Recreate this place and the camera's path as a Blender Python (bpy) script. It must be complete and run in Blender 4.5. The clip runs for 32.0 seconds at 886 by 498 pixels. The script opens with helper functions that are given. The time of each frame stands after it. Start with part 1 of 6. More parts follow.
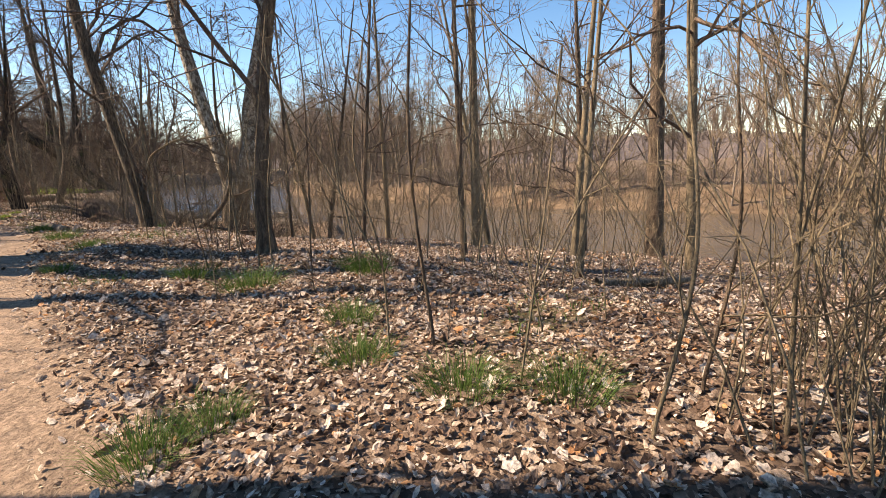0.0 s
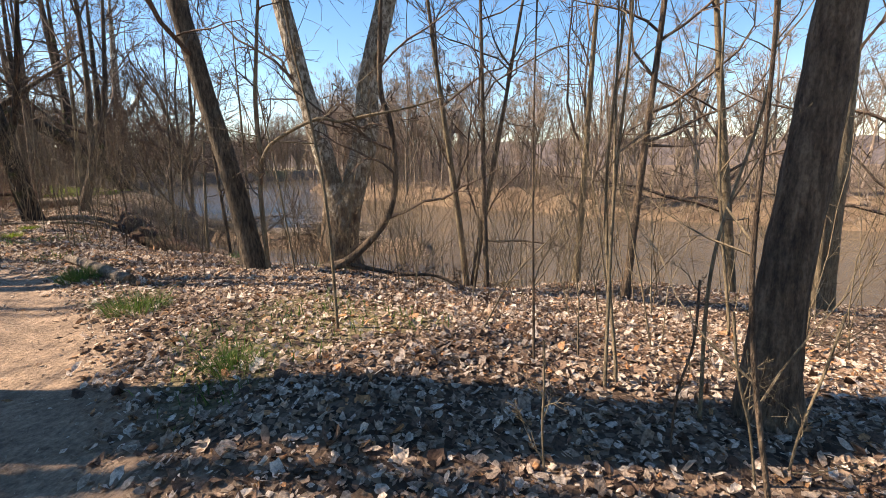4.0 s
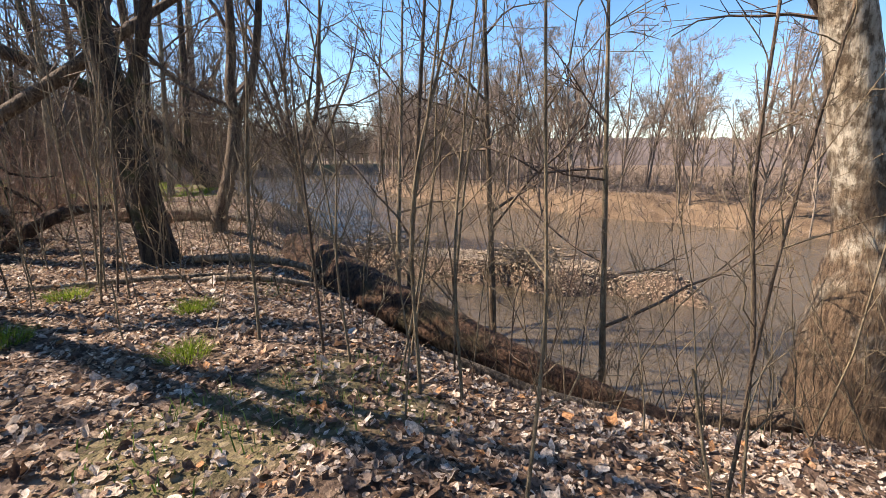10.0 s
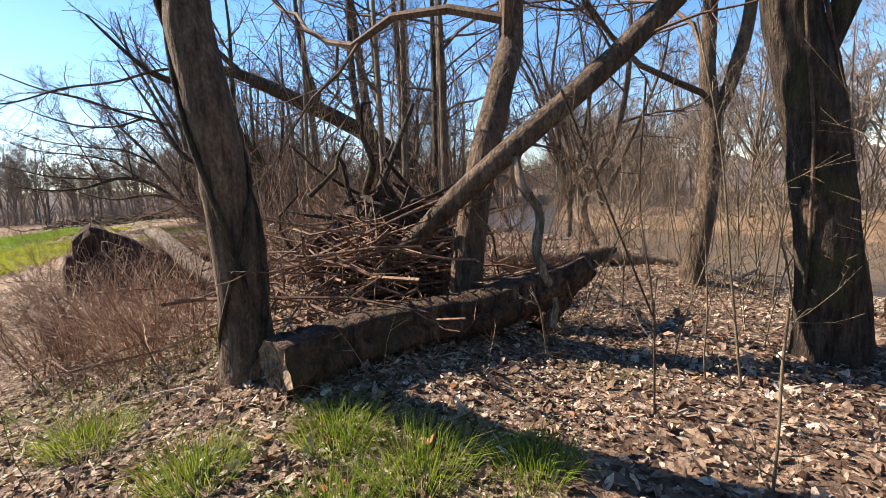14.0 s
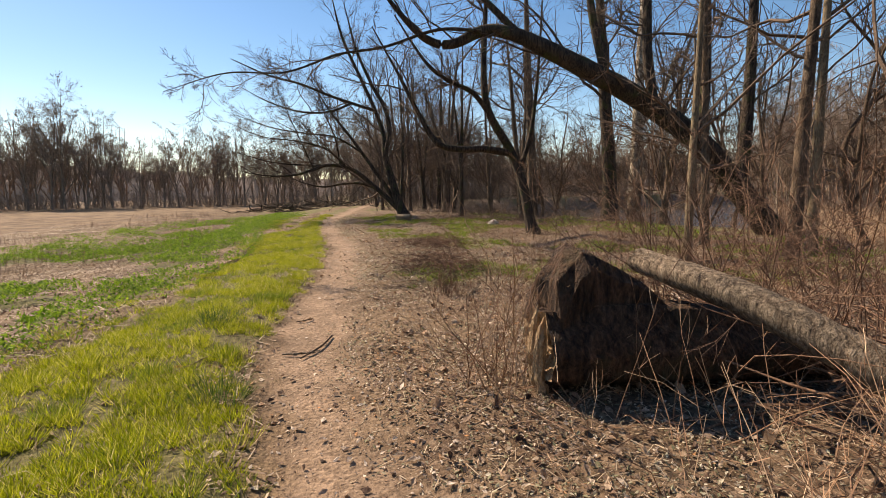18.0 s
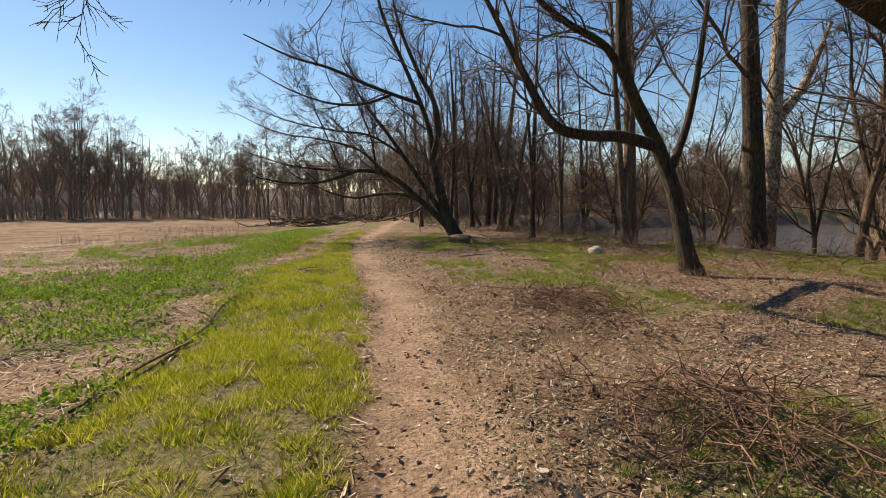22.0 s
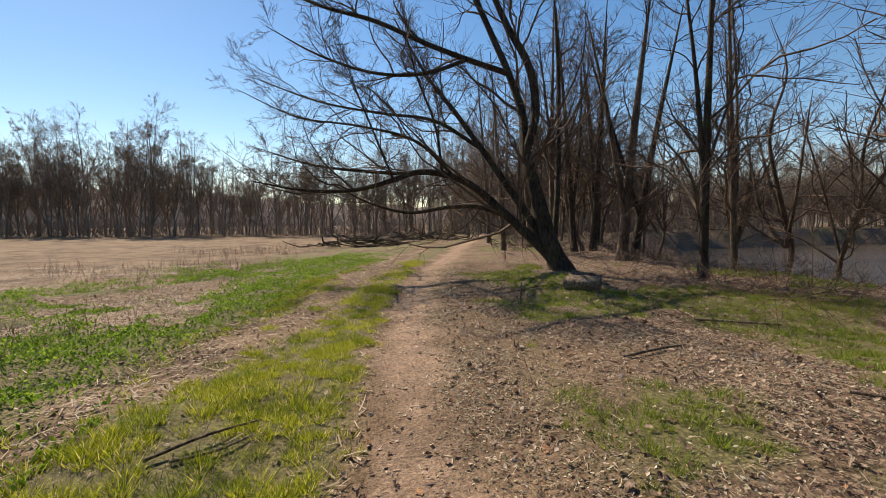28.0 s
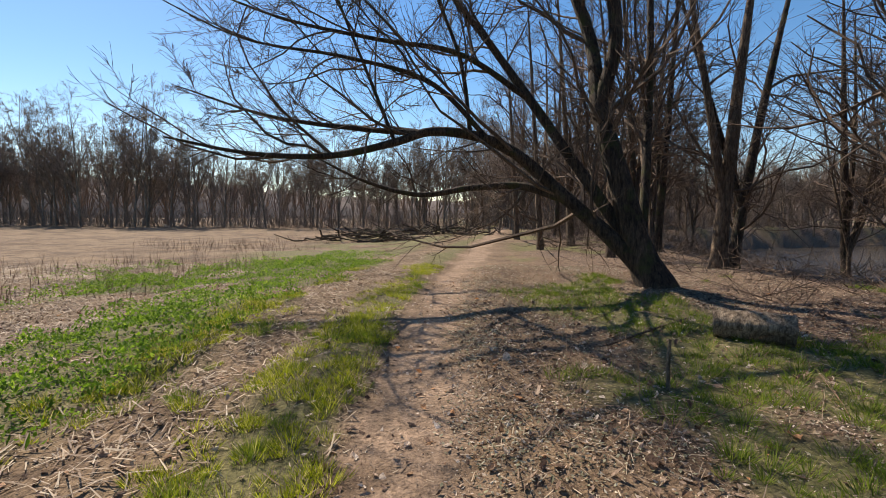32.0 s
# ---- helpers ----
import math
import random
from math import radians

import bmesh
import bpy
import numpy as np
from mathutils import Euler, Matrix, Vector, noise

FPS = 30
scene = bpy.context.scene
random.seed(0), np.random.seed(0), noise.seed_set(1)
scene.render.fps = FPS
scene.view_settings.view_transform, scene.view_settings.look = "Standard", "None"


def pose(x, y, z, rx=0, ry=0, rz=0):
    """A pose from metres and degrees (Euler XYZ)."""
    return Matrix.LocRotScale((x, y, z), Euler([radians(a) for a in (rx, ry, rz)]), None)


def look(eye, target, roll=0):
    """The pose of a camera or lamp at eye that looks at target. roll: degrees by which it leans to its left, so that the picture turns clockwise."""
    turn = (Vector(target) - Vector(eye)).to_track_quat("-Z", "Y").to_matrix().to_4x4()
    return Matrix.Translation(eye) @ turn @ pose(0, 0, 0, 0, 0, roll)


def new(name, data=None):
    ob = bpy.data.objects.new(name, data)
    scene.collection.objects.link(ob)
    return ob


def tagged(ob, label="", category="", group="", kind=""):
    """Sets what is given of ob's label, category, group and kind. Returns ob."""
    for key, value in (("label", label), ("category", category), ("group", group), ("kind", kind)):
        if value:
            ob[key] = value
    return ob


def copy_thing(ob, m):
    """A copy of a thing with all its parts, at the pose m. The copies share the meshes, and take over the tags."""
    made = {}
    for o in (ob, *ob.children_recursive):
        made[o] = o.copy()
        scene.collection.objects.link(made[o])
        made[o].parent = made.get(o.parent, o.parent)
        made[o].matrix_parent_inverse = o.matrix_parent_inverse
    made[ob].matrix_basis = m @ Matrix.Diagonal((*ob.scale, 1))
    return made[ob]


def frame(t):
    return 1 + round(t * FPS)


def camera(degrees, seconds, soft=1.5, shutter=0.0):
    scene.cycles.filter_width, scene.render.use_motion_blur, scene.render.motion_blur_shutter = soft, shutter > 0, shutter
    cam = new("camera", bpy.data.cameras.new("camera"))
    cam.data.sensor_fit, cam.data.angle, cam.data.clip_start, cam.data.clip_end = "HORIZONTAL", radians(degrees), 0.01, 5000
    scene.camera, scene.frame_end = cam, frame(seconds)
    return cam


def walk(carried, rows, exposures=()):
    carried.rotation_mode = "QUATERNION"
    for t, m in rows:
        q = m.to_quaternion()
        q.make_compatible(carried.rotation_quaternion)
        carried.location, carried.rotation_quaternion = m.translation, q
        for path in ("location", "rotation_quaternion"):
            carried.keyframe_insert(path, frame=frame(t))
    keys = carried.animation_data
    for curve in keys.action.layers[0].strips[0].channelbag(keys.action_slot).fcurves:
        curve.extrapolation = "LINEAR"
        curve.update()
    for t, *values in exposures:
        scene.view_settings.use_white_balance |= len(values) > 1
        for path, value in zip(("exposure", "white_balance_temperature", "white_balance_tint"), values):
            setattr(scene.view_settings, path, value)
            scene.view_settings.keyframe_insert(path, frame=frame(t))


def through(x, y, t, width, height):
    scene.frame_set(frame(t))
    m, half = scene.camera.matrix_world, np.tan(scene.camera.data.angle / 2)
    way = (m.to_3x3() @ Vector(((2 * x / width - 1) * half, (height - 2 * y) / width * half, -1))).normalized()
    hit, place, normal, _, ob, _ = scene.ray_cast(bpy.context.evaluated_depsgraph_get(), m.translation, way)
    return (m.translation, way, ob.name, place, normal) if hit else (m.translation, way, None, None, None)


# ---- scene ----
# camera: seconds, place in metres, turn in degrees
ROWS = [
    (0.0, -0.00, 0.00, 1.31, 79.5, 1.4, -53.9), (0.5, 0.19, 0.86, 1.30, 79.2, 1.5, -52.9), (1.0, 0.37, 1.75, 1.29, 79.1, 1.2, -52.1),
    (1.5, 0.51, 2.67, 1.29, 78.8, 0.8, -51.1), (2.0, 0.66, 3.50, 1.27, 78.7, 0.5, -50.7), (2.5, 0.79, 4.33, 1.27, 78.8, -0.3, -50.8),
    (3.0, 0.97, 5.08, 1.30, 79.5, -0.5, -52.1), (3.5, 1.13, 5.81, 1.33, 79.5, 0.2, -53.2), (4.0, 1.27, 6.59, 1.36, 79.7, 0.5, -53.4),
    (4.5, 1.44, 7.37, 1.40, 79.7, 0.9, -53.8), (6.5, 2.13, 10.71, 1.59, 78.8, -1.7, -55.2), (7.0, 2.33, 11.43, 1.55, 79.2, -1.7, -55.2),
    (7.5, 2.56, 12.09, 1.47, 79.7, -1.5, -54.9), (8.0, 2.76, 12.84, 1.39, 79.4, 0.1, -53.8), (8.5, 2.84, 13.61, 1.36, 79.2, 0.9, -52.6),
    (9.0, 2.68, 14.28, 1.34, 79.8, 0.4, -50.9), (9.5, 2.55, 14.99, 1.35, 79.6, -0.0, -50.9), (10.0, 2.30, 15.67, 1.42, 79.2, -0.7, -50.3),
    (10.5, 2.30, 16.41, 1.43, 78.5, -0.5, -45.5), (11.0, 2.21, 17.37, 1.40, 78.1, -0.9, -39.8), (11.5, 2.04, 18.25, 1.28, 79.8, -0.8, -37.5),
    (12.0, 1.76, 18.91, 1.20, 80.8, 0.4, -33.8), (12.5, 1.44, 19.82, 1.20, 81.7, 0.7, -35.2), (13.0, 1.18, 20.59, 1.20, 82.5, 1.6, -35.3),
    (13.5, 0.84, 21.27, 1.21, 83.4, 2.1, -36.1), (14.0, 0.55, 21.74, 1.25, 83.4, 2.5, -34.5), (14.5, 0.22, 22.24, 1.32, 83.3, 2.1, -33.7),
    (15.0, -0.18, 22.67, 1.41, 82.8, 1.4, -32.9), (15.5, -0.39, 23.17, 1.42, 82.7, 0.6, -31.7), (17.5, -1.72, 26.41, 1.48, 83.0, 0.4, -21.8),
    (18.0, -1.81, 27.27, 1.47, 82.9, 0.9, -18.7), (18.5, -1.96, 28.11, 1.48, 83.0, 1.3, -16.7), (19.0, -2.04, 28.91, 1.47, 83.6, 1.4, -14.8),
    (19.5, -2.10, 29.72, 1.50, 84.0, 1.4, -13.3), (20.0, -2.07, 30.46, 1.50, 84.5, 1.4, -13.3), (20.5, -1.97, 31.24, 1.51, 84.7, 1.3, -13.1),
    (21.0, -1.82, 31.93, 1.47, 84.7, 1.3, -13.5), (21.5, -1.67, 32.64, 1.44, 84.6, 0.7, -14.6), (22.0, -1.55, 33.37, 1.43, 84.7, 0.1, -15.7),
    (22.5, -1.42, 34.09, 1.45, 84.7, 0.2, -15.1), (23.0, -1.29, 34.76, 1.47, 85.1, 0.5, -13.4), (23.5, -1.15, 35.40, 1.51, 85.3, 0.5, -12.3),
    (24.0, -1.03, 35.99, 1.50, 85.7, 0.6, -11.4), (24.5, -0.88, 36.64, 1.51, 86.1, 0.6, -10.9), (25.0, -0.74, 37.18, 1.52, 86.1, 1.1, -10.1),
    (25.5, -0.62, 37.77, 1.54, 86.1, 1.4, -9.6), (27.5, -0.40, 40.10, 1.57, 86.4, 0.7, -8.0), (28.0, -0.33, 40.71, 1.55, 86.5, 0.3, -6.9),
    (28.5, -0.24, 41.32, 1.54, 86.5, 0.5, -6.7), (29.0, -0.19, 41.99, 1.55, 86.6, 0.5, -6.4), (29.5, -0.14, 42.63, 1.54, 86.6, 0.6, -6.6),
    (30.0, -0.13, 43.28, 1.51, 86.6, 0.6, -6.5), (30.5, -0.11, 43.90, 1.48, 86.5, 0.5, -6.1), (31.0, -0.11, 44.51, 1.46, 86.3, 0.1, -5.5),
    (31.5, -0.04, 45.07, 1.42, 86.0, -0.3, -5.3), (32.0, 0.00, 45.66, 1.38, 85.8, -0.4, -5.2)]
cam = camera(86.7, 32.0, soft=0.85)
walk(cam, [(t, pose(*p)) for t, *p in ROWS], exposures=[(0.0, 1.34, 7800, 18), (6.0, 1.5, 7300, 17), (11.0, 1.5, 7000, 17), (13.5, 1.5, 7000, 17), (17.5, 0.95, 8000, 18), (20.0, 0.72, 8300, 18), (25.0, 0.72, 7900, 15), (28.0, 0.66, 7500, 15), (32.0, 0.72, 7000, 14)])

# ---- light ----
SUN_YAW, SUN_HEIGHT = 32.0, 42.0        # degrees to the left of straight ahead (+y), and above the horizon
world = bpy.data.worlds.new("sky")
scene.world = world
world.use_nodes = True
wn = world.node_tree.nodes
sky = wn.new("ShaderNodeTexSky")
sky.sky_type, sky.sun_disc = "NISHITA", False
sky.sun_elevation, sky.sun_rotation = radians(SUN_HEIGHT), radians(-SUN_YAW)
sky.altitude, sky.air_density, sky.dust_density, sky.ozone_density = 300, 1.0, 0.15, 1.6
tint = wn.new("ShaderNodeHueSaturation")
tint.inputs["Saturation"].default_value = 1.3
wn["Background"].inputs["Strength"].default_value = 0.092
world.node_tree.links.new(sky.outputs[0], tint.inputs["Color"])
world.node_tree.links.new(tint.outputs[0], wn["Background"].inputs[0])
sun = new("sun", bpy.data.lights.new("sun", "SUN"))
sun.data.energy, sun.data.angle, sun.data.color = 5.0, radians(0.5), (1.0, 0.91, 0.78)
sun.matrix_world = look((0, 0, 30), (30 * math.sin(radians(SUN_YAW)) / math.tan(radians(SUN_HEIGHT)),
                                     -30 * math.cos(radians(SUN_YAW)) / math.tan(radians(SUN_HEIGHT)), 0))

# ---- materials ----
def noise_mix(nt, scale, detail, a, b, lo=0.35, hi=0.65, coord=None, stretch=(1, 1, 1), rough=0.6):
    """A colour between a and b by noise of that scale, in metres. Returns the colour socket and the factor socket."""
    n = nt.nodes
    if coord is None:
        coord = n.new("ShaderNodeTexCoord").outputs["Object"]
    mp = n.new("ShaderNodeMapping")
    mp.inputs["Scale"].default_value = stretch
    nt.links.new(coord, mp.inputs[0])
    tex = n.new("ShaderNodeTexNoise")
    tex.inputs["Scale"].default_value, tex.inputs["Detail"].default_value, tex.inputs["Roughness"].default_value = scale, detail, rough
    nt.links.new(mp.outputs[0], tex.inputs["Vector"])
    ramp = n.new("ShaderNodeMapRange")
    ramp.inputs["From Min"].default_value, ramp.inputs["From Max"].default_value = lo, hi
    nt.links.new(tex.outputs["Fac"], ramp.inputs["Value"])
    return mix(nt, ramp.outputs[0], a, b), ramp.outputs[0]


def mix(nt, fac, a, b, blend="MIX"):
    m = nt.nodes.new("ShaderNodeMix")
    m.data_type, m.blend_type = "RGBA", blend
    for sock, v in ((m.inputs[0], fac), (m.inputs[6], a), (m.inputs[7], b)):
        if isinstance(v, (int, float)):
            sock.default_value = v
        elif isinstance(v, tuple):
            sock.default_value = (*v, 1.0)
        else:
            nt.links.new(v, sock)
    return m.outputs[2]


def material(name, rough=0.8):
    m = bpy.data.materials.new(name)
    m.use_nodes = True
    b = m.node_tree.nodes["Principled BSDF"]
    b.inputs["Roughness"].default_value = rough
    b.inputs["Specular IOR Level"].default_value = 0.3
    return m, m.node_tree, b


def bump(nt, bsdf, height, strength, distance):
    b = nt.nodes.new("ShaderNodeBump")
    b.inputs["Strength"].default_value, b.inputs["Distance"].default_value = strength, distance
    nt.links.new(height, b.inputs["Height"])
    nt.links.new(b.outputs[0], bsdf.inputs["Normal"])


def island_random(nt):
    return nt.nodes.new("ShaderNodeNewGeometry").outputs["Random Per Island"]


def ramp(nt, fac, stops):
    r = nt.nodes.new("ShaderNodeValToRGB")
    el = r.color_ramp.elements
    while len(el) < len(stops):
        el.new(0.5)
    for e, (p, c) in zip(el, stops):
        e.position, e.color = p, (*c, 1)
    nt.links.new(fac, r.inputs[0])
    return r.outputs[0]


def bark(name, dark, light, scale=9.0, depth=0.02, moss=None):
    """Furrowed bark: long cracks, small flakes and broad weathered patches."""
    m, nt, b = material(name, 0.9)
    c, f = noise_mix(nt, scale * 2.2, 5, dark, light, 0.36, 0.64, stretch=(1, 1, 0.2), rough=0.7)
    flake, f3 = noise_mix(nt, scale * 6, 4, (0.55, 0.53, 0.5), (1.25, 1.22, 1.18), 0.3, 0.7, stretch=(1, 1, 0.6))
    c = mix(nt, 1.0, c, flake, "MULTIPLY")
    c2, f2 = noise_mix(nt, 1.7, 5, (0.6, 0.6, 0.6), (1.2, 1.14, 1.08))
    c = mix(nt, 1.0, c, c2, "MULTIPLY")
    if moss:
        _, mf = noise_mix(nt, 2.2, 5, moss, moss, 0.52, 0.7)
        c = mix(nt, mf, c, moss)
    nt.links.new(c, b.inputs["Base Color"])
    add = nt.nodes.new("ShaderNodeMath")
    add.operation = "MULTIPLY_ADD"
    add.inputs[1].default_value = 0.35
    nt.links.new(f3, add.inputs[0])
    nt.links.new(f, add.inputs[2])
    bump(nt, b, add.outputs[0], 1.0, depth)
    return m


BARK = bark("bark_grey_brown", (0.068, 0.048, 0.035), (0.23, 0.174, 0.126), 10)
BARK_ROUGH = bark("bark_furrowed", (0.06, 0.045, 0.033), (0.27, 0.215, 0.155), 14, 0.03)
BARK_DARK = bark("bark_dark", (0.022, 0.016, 0.013), (0.115, 0.088, 0.066), 9, 0.02, (0.06, 0.065, 0.02))
BARK_SAP = bark("bark_sapling", (0.11, 0.085, 0.055), (0.30, 0.245, 0.165), 25, 0.003)
# distant bark painted paler than BARK, its colour standing in for haze
BARK_FAR_HAZED = bark("bark_far_hazed", (0.14, 0.115, 0.092), (0.34, 0.285, 0.235), 3, 0.0)
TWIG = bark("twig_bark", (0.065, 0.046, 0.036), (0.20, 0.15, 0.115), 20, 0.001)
# distant twigs painted paler than TWIG, likewise in place of haze
TWIG_FAR_HAZED = bark("far_twig_bark_hazed", (0.185, 0.148, 0.125), (0.39, 0.325, 0.275), 2, 0.0)
WOOD = bark("weathered_wood", (0.10, 0.075, 0.055), (0.42, 0.35, 0.27), 12, 0.02)
WOOD_ROT = bark("rotten_wood", (0.03, 0.018, 0.013), (0.20, 0.12, 0.08), 8, 0.05, (0.085, 0.07, 0.035))
BRAMBLE = bark("bramble_stem", (0.12, 0.065, 0.045), (0.30, 0.20, 0.14), 15, 0.0)
CUT = bark("cut_wood", (0.30, 0.20, 0.12), (0.55, 0.42, 0.28), 14, 0.01)


def sycamore_bark():
    """Pale inner bark with flaking grey and tan plates; rough brown bark low on the trunk."""
    m, nt, b = material("bark_sycamore", 0.8)
    c, f = noise_mix(nt, 13.0, 7, (0.15, 0.115, 0.08), (0.56, 0.50, 0.41), 0.43, 0.56, stretch=(1, 1, 0.55), rough=0.7)
    patch, pf = noise_mix(nt, 3.2, 5, (0.62, 0.55, 0.46), (1.08, 1.06, 1.02), 0.4, 0.6)
    c = mix(nt, 1.0, c, patch, "MULTIPLY")
    low, lf = noise_mix(nt, 22.0, 6, (0.045, 0.028, 0.019), (0.25, 0.165, 0.10), 0.35, 0.65, stretch=(1, 1, 0.25), rough=0.7)
    sep = nt.nodes.new("ShaderNodeSeparateXYZ")
    nt.links.new(nt.nodes.new("ShaderNodeTexCoord").outputs["Object"], sep.inputs[0])
    wob = nt.nodes.new("ShaderNodeMath")
    wob.operation = "MULTIPLY_ADD"
    wob.inputs[1].default_value = 1.4
    nt.links.new(pf, wob.inputs[0])
    nt.links.new(sep.outputs["Z"], wob.inputs[2])
    h = nt.nodes.new("ShaderNodeMapRange")
    h.inputs["From Min"].default_value, h.inputs["From Max"].default_value = 2.1, 4.2
    nt.links.new(wob.outputs[0], h.inputs["Value"])
    nt.links.new(mix(nt, h.outputs[0], low, c), b.inputs["Base Color"])
    bump(nt, b, lf, 1.0, 0.03)
    return m


SYCAMORE = sycamore_bark()


def ground_material():
    """Bare trodden earth, turf, leaf mould and straw, laid by the sheet's own zone attribute."""
    m, nt, b = material("ground_earth", 0.95)
    zone = nt.nodes.new("ShaderNodeAttribute")
    zone.attribute_name = "zone"
    sep = nt.nodes.new("ShaderNodeSeparateColor")
    nt.links.new(zone.outputs["Color"], sep.inputs[0])
    dirt, df = noise_mix(nt, 30, 8, (0.125, 0.084, 0.056), (0.395, 0.284, 0.196), 0.3, 0.7)
    spots, _ = noise_mix(nt, 2.6, 6, (0.72, 0.70, 0.68), (1.12, 1.1, 1.08))
    dirt = mix(nt, 1.0, dirt, spots, "MULTIPLY")
    turf, tf = noise_mix(nt, 22, 8, (0.045, 0.044, 0.016), (0.19, 0.17, 0.068))
    vor = nt.nodes.new("ShaderNodeTexVoronoi")
    vor.inputs["Scale"].default_value = 26
    nt.links.new(nt.nodes.new("ShaderNodeTexCoord").outputs["Object"], vor.inputs["Vector"])
    sv = nt.nodes.new("ShaderNodeSeparateColor")
    nt.links.new(vor.outputs["Color"], sv.inputs[0])
    mould = ramp(nt, sv.outputs[0], ((0.0, (0.038, 0.024, 0.016)), (0.5, (0.12, 0.078, 0.052)), (0.85, (0.21, 0.145, 0.10)), (1.0, (0.33, 0.25, 0.18))))
    straw, sf = noise_mix(nt, 40, 8, (0.075, 0.050, 0.030), (0.27, 0.195, 0.125), stretch=(1, 0.35, 1))
    tone, _ = noise_mix(nt, 0.9, 6, (0.48, 0.42, 0.38), (1.15, 1.10, 1.02))
    straw = mix(nt, 1.0, straw, tone, "MULTIPLY")
    c = mix(nt, sep.outputs[2], straw, mould)
    c = mix(nt, sep.outputs[1], c, turf)
    c = mix(nt, sep.outputs[0], c, dirt)
    nt.links.new(c, b.inputs["Base Color"])
    h, hf = noise_mix(nt, 35, 8, (0, 0, 0), (1, 1, 1), 0.2, 0.8)
    bump(nt, b, hf, 0.7, 0.03)
    return m


GROUND = ground_material()


def water_material():
    m, nt, b = material("river_water", 0.06)
    c, _ = noise_mix(nt, 0.15, 3, (0.060, 0.047, 0.030), (0.095, 0.074, 0.048))
    nt.links.new(c, b.inputs["Base Color"])
    b.inputs["Specular IOR Level"].default_value = 0.5
    _, f = noise_mix(nt, 3.0, 6, (0, 0, 0), (1, 1, 1), 0.2, 0.8, stretch=(1, 0.6, 1))
    bump(nt, b, f, 0.8, 0.11)
    return m


WATER = water_material()


def blade_material(name, stops, through=0.25, rough=0.7, mottle=0.0):
    m, nt, b = material(name, rough)
    c = ramp(nt, island_random(nt), stops)
    if mottle:
        spots, sf = noise_mix(nt, 55, 5, (1 - mottle, 1 - mottle, 1 - mottle), (1 + mottle * 0.5, 1 + mottle * 0.5, 1 + mottle * 0.5))
        c = mix(nt, 1.0, c, spots, "MULTIPLY")
        bump(nt, b, sf, 0.6, 0.006)
    nt.links.new(c, b.inputs["Base Color"])
    b.inputs["Specular IOR Level"].default_value = 0.25
    t = nt.nodes.new("ShaderNodeBsdfTranslucent")
    nt.links.new(c, t.inputs[0])
    s = nt.nodes.new("ShaderNodeMixShader")
    s.inputs[0].default_value = through
    nt.links.new(b.outputs[0], s.inputs[1])
    nt.links.new(t.outputs[0], s.inputs[2])
    nt.links.new(s.outputs[0], nt.nodes["Material Output"].inputs[0])
    return m


LEAF = blade_material("dead_leaf", ((0.0, (0.085, 0.05, 0.034)), (0.25, (0.25, 0.16, 0.11)), (0.52, (0.45, 0.34, 0.25)), (0.86, (0.74, 0.635, 0.53)), (0.95, (0.40, 0.23, 0.12)), (1.0, (0.55, 0.27, 0.12))), 0.26, mottle=0.55)
# darker copy of LEAF, with the shade of the trees put into its colours
LEAF_SHADED = blade_material("shaded_dead_leaf", ((0.0, (0.07, 0.04, 0.026)), (0.4, (0.22, 0.14, 0.095)), (0.78, (0.42, 0.31, 0.225)), (0.95, (0.66, 0.55, 0.44)), (1.0, (0.48, 0.24, 0.11))), 0.32, mottle=0.45)
GRASS = blade_material("grass_blade", ((0.0, (0.08, 0.115, 0.006)), (0.5, (0.27, 0.315, 0.014)), (0.82, (0.47, 0.48, 0.045)), (1.0, (0.60, 0.52, 0.26))), 0.55)
GRASS_MID = blade_material("grass_blade_green", ((0.0, (0.07, 0.12, 0.012)), (0.55, (0.155, 0.225, 0.022)), (1.0, (0.30, 0.33, 0.06))), 0.45)
GRASS_DARK = blade_material("grass_blade_dark", ((0.0, (0.035, 0.075, 0.015)), (0.6, (0.08, 0.145, 0.03)), (1.0, (0.17, 0.21, 0.06))), 0.3)
WEED = blade_material("weed_leaf", ((0.0, (0.055, 0.12, 0.008)), (0.55, (0.145, 0.26, 0.018)), (1.0, (0.29, 0.41, 0.05))), 0.45)
STRAW = blade_material("dry_straw", ((0.0, (0.16, 0.105, 0.07)), (0.5, (0.33, 0.25, 0.17)), (1.0, (0.48, 0.40, 0.29))), 0.15)
LEAF_PALE = blade_material("dull_small_leaf", ((0.0, (0.15, 0.15, 0.085)), (0.5, (0.31, 0.30, 0.19)), (0.85, (0.50, 0.46, 0.34)), (1.0, (0.66, 0.60, 0.48))), 0.35)
STEM = blade_material("dry_stem", ((0.0, (0.14, 0.07, 0.04)), (0.6, (0.32, 0.19, 0.115)), (1.0, (0.50, 0.37, 0.25))), 0.05)


def stone_material():
    m, nt, b = material("pale_stone", 0.9)
    c, f = noise_mix(nt, 8, 6, (0.26, 0.24, 0.21), (0.52, 0.48, 0.42))
    nt.links.new(c, b.inputs["Base Color"])
    bump(nt, b, f, 0.6, 0.02)
    return m


STONE = stone_material()


def gravel_material():
    m, nt, b = material("river_gravel", 0.95)
    c, f = noise_mix(nt, 6, 6, (0.16, 0.12, 0.085), (0.36, 0.29, 0.215))
    nt.links.new(c, b.inputs["Base Color"])
    bump(nt, b, f, 0.6, 0.01)
    return m


GRAVEL = gravel_material()


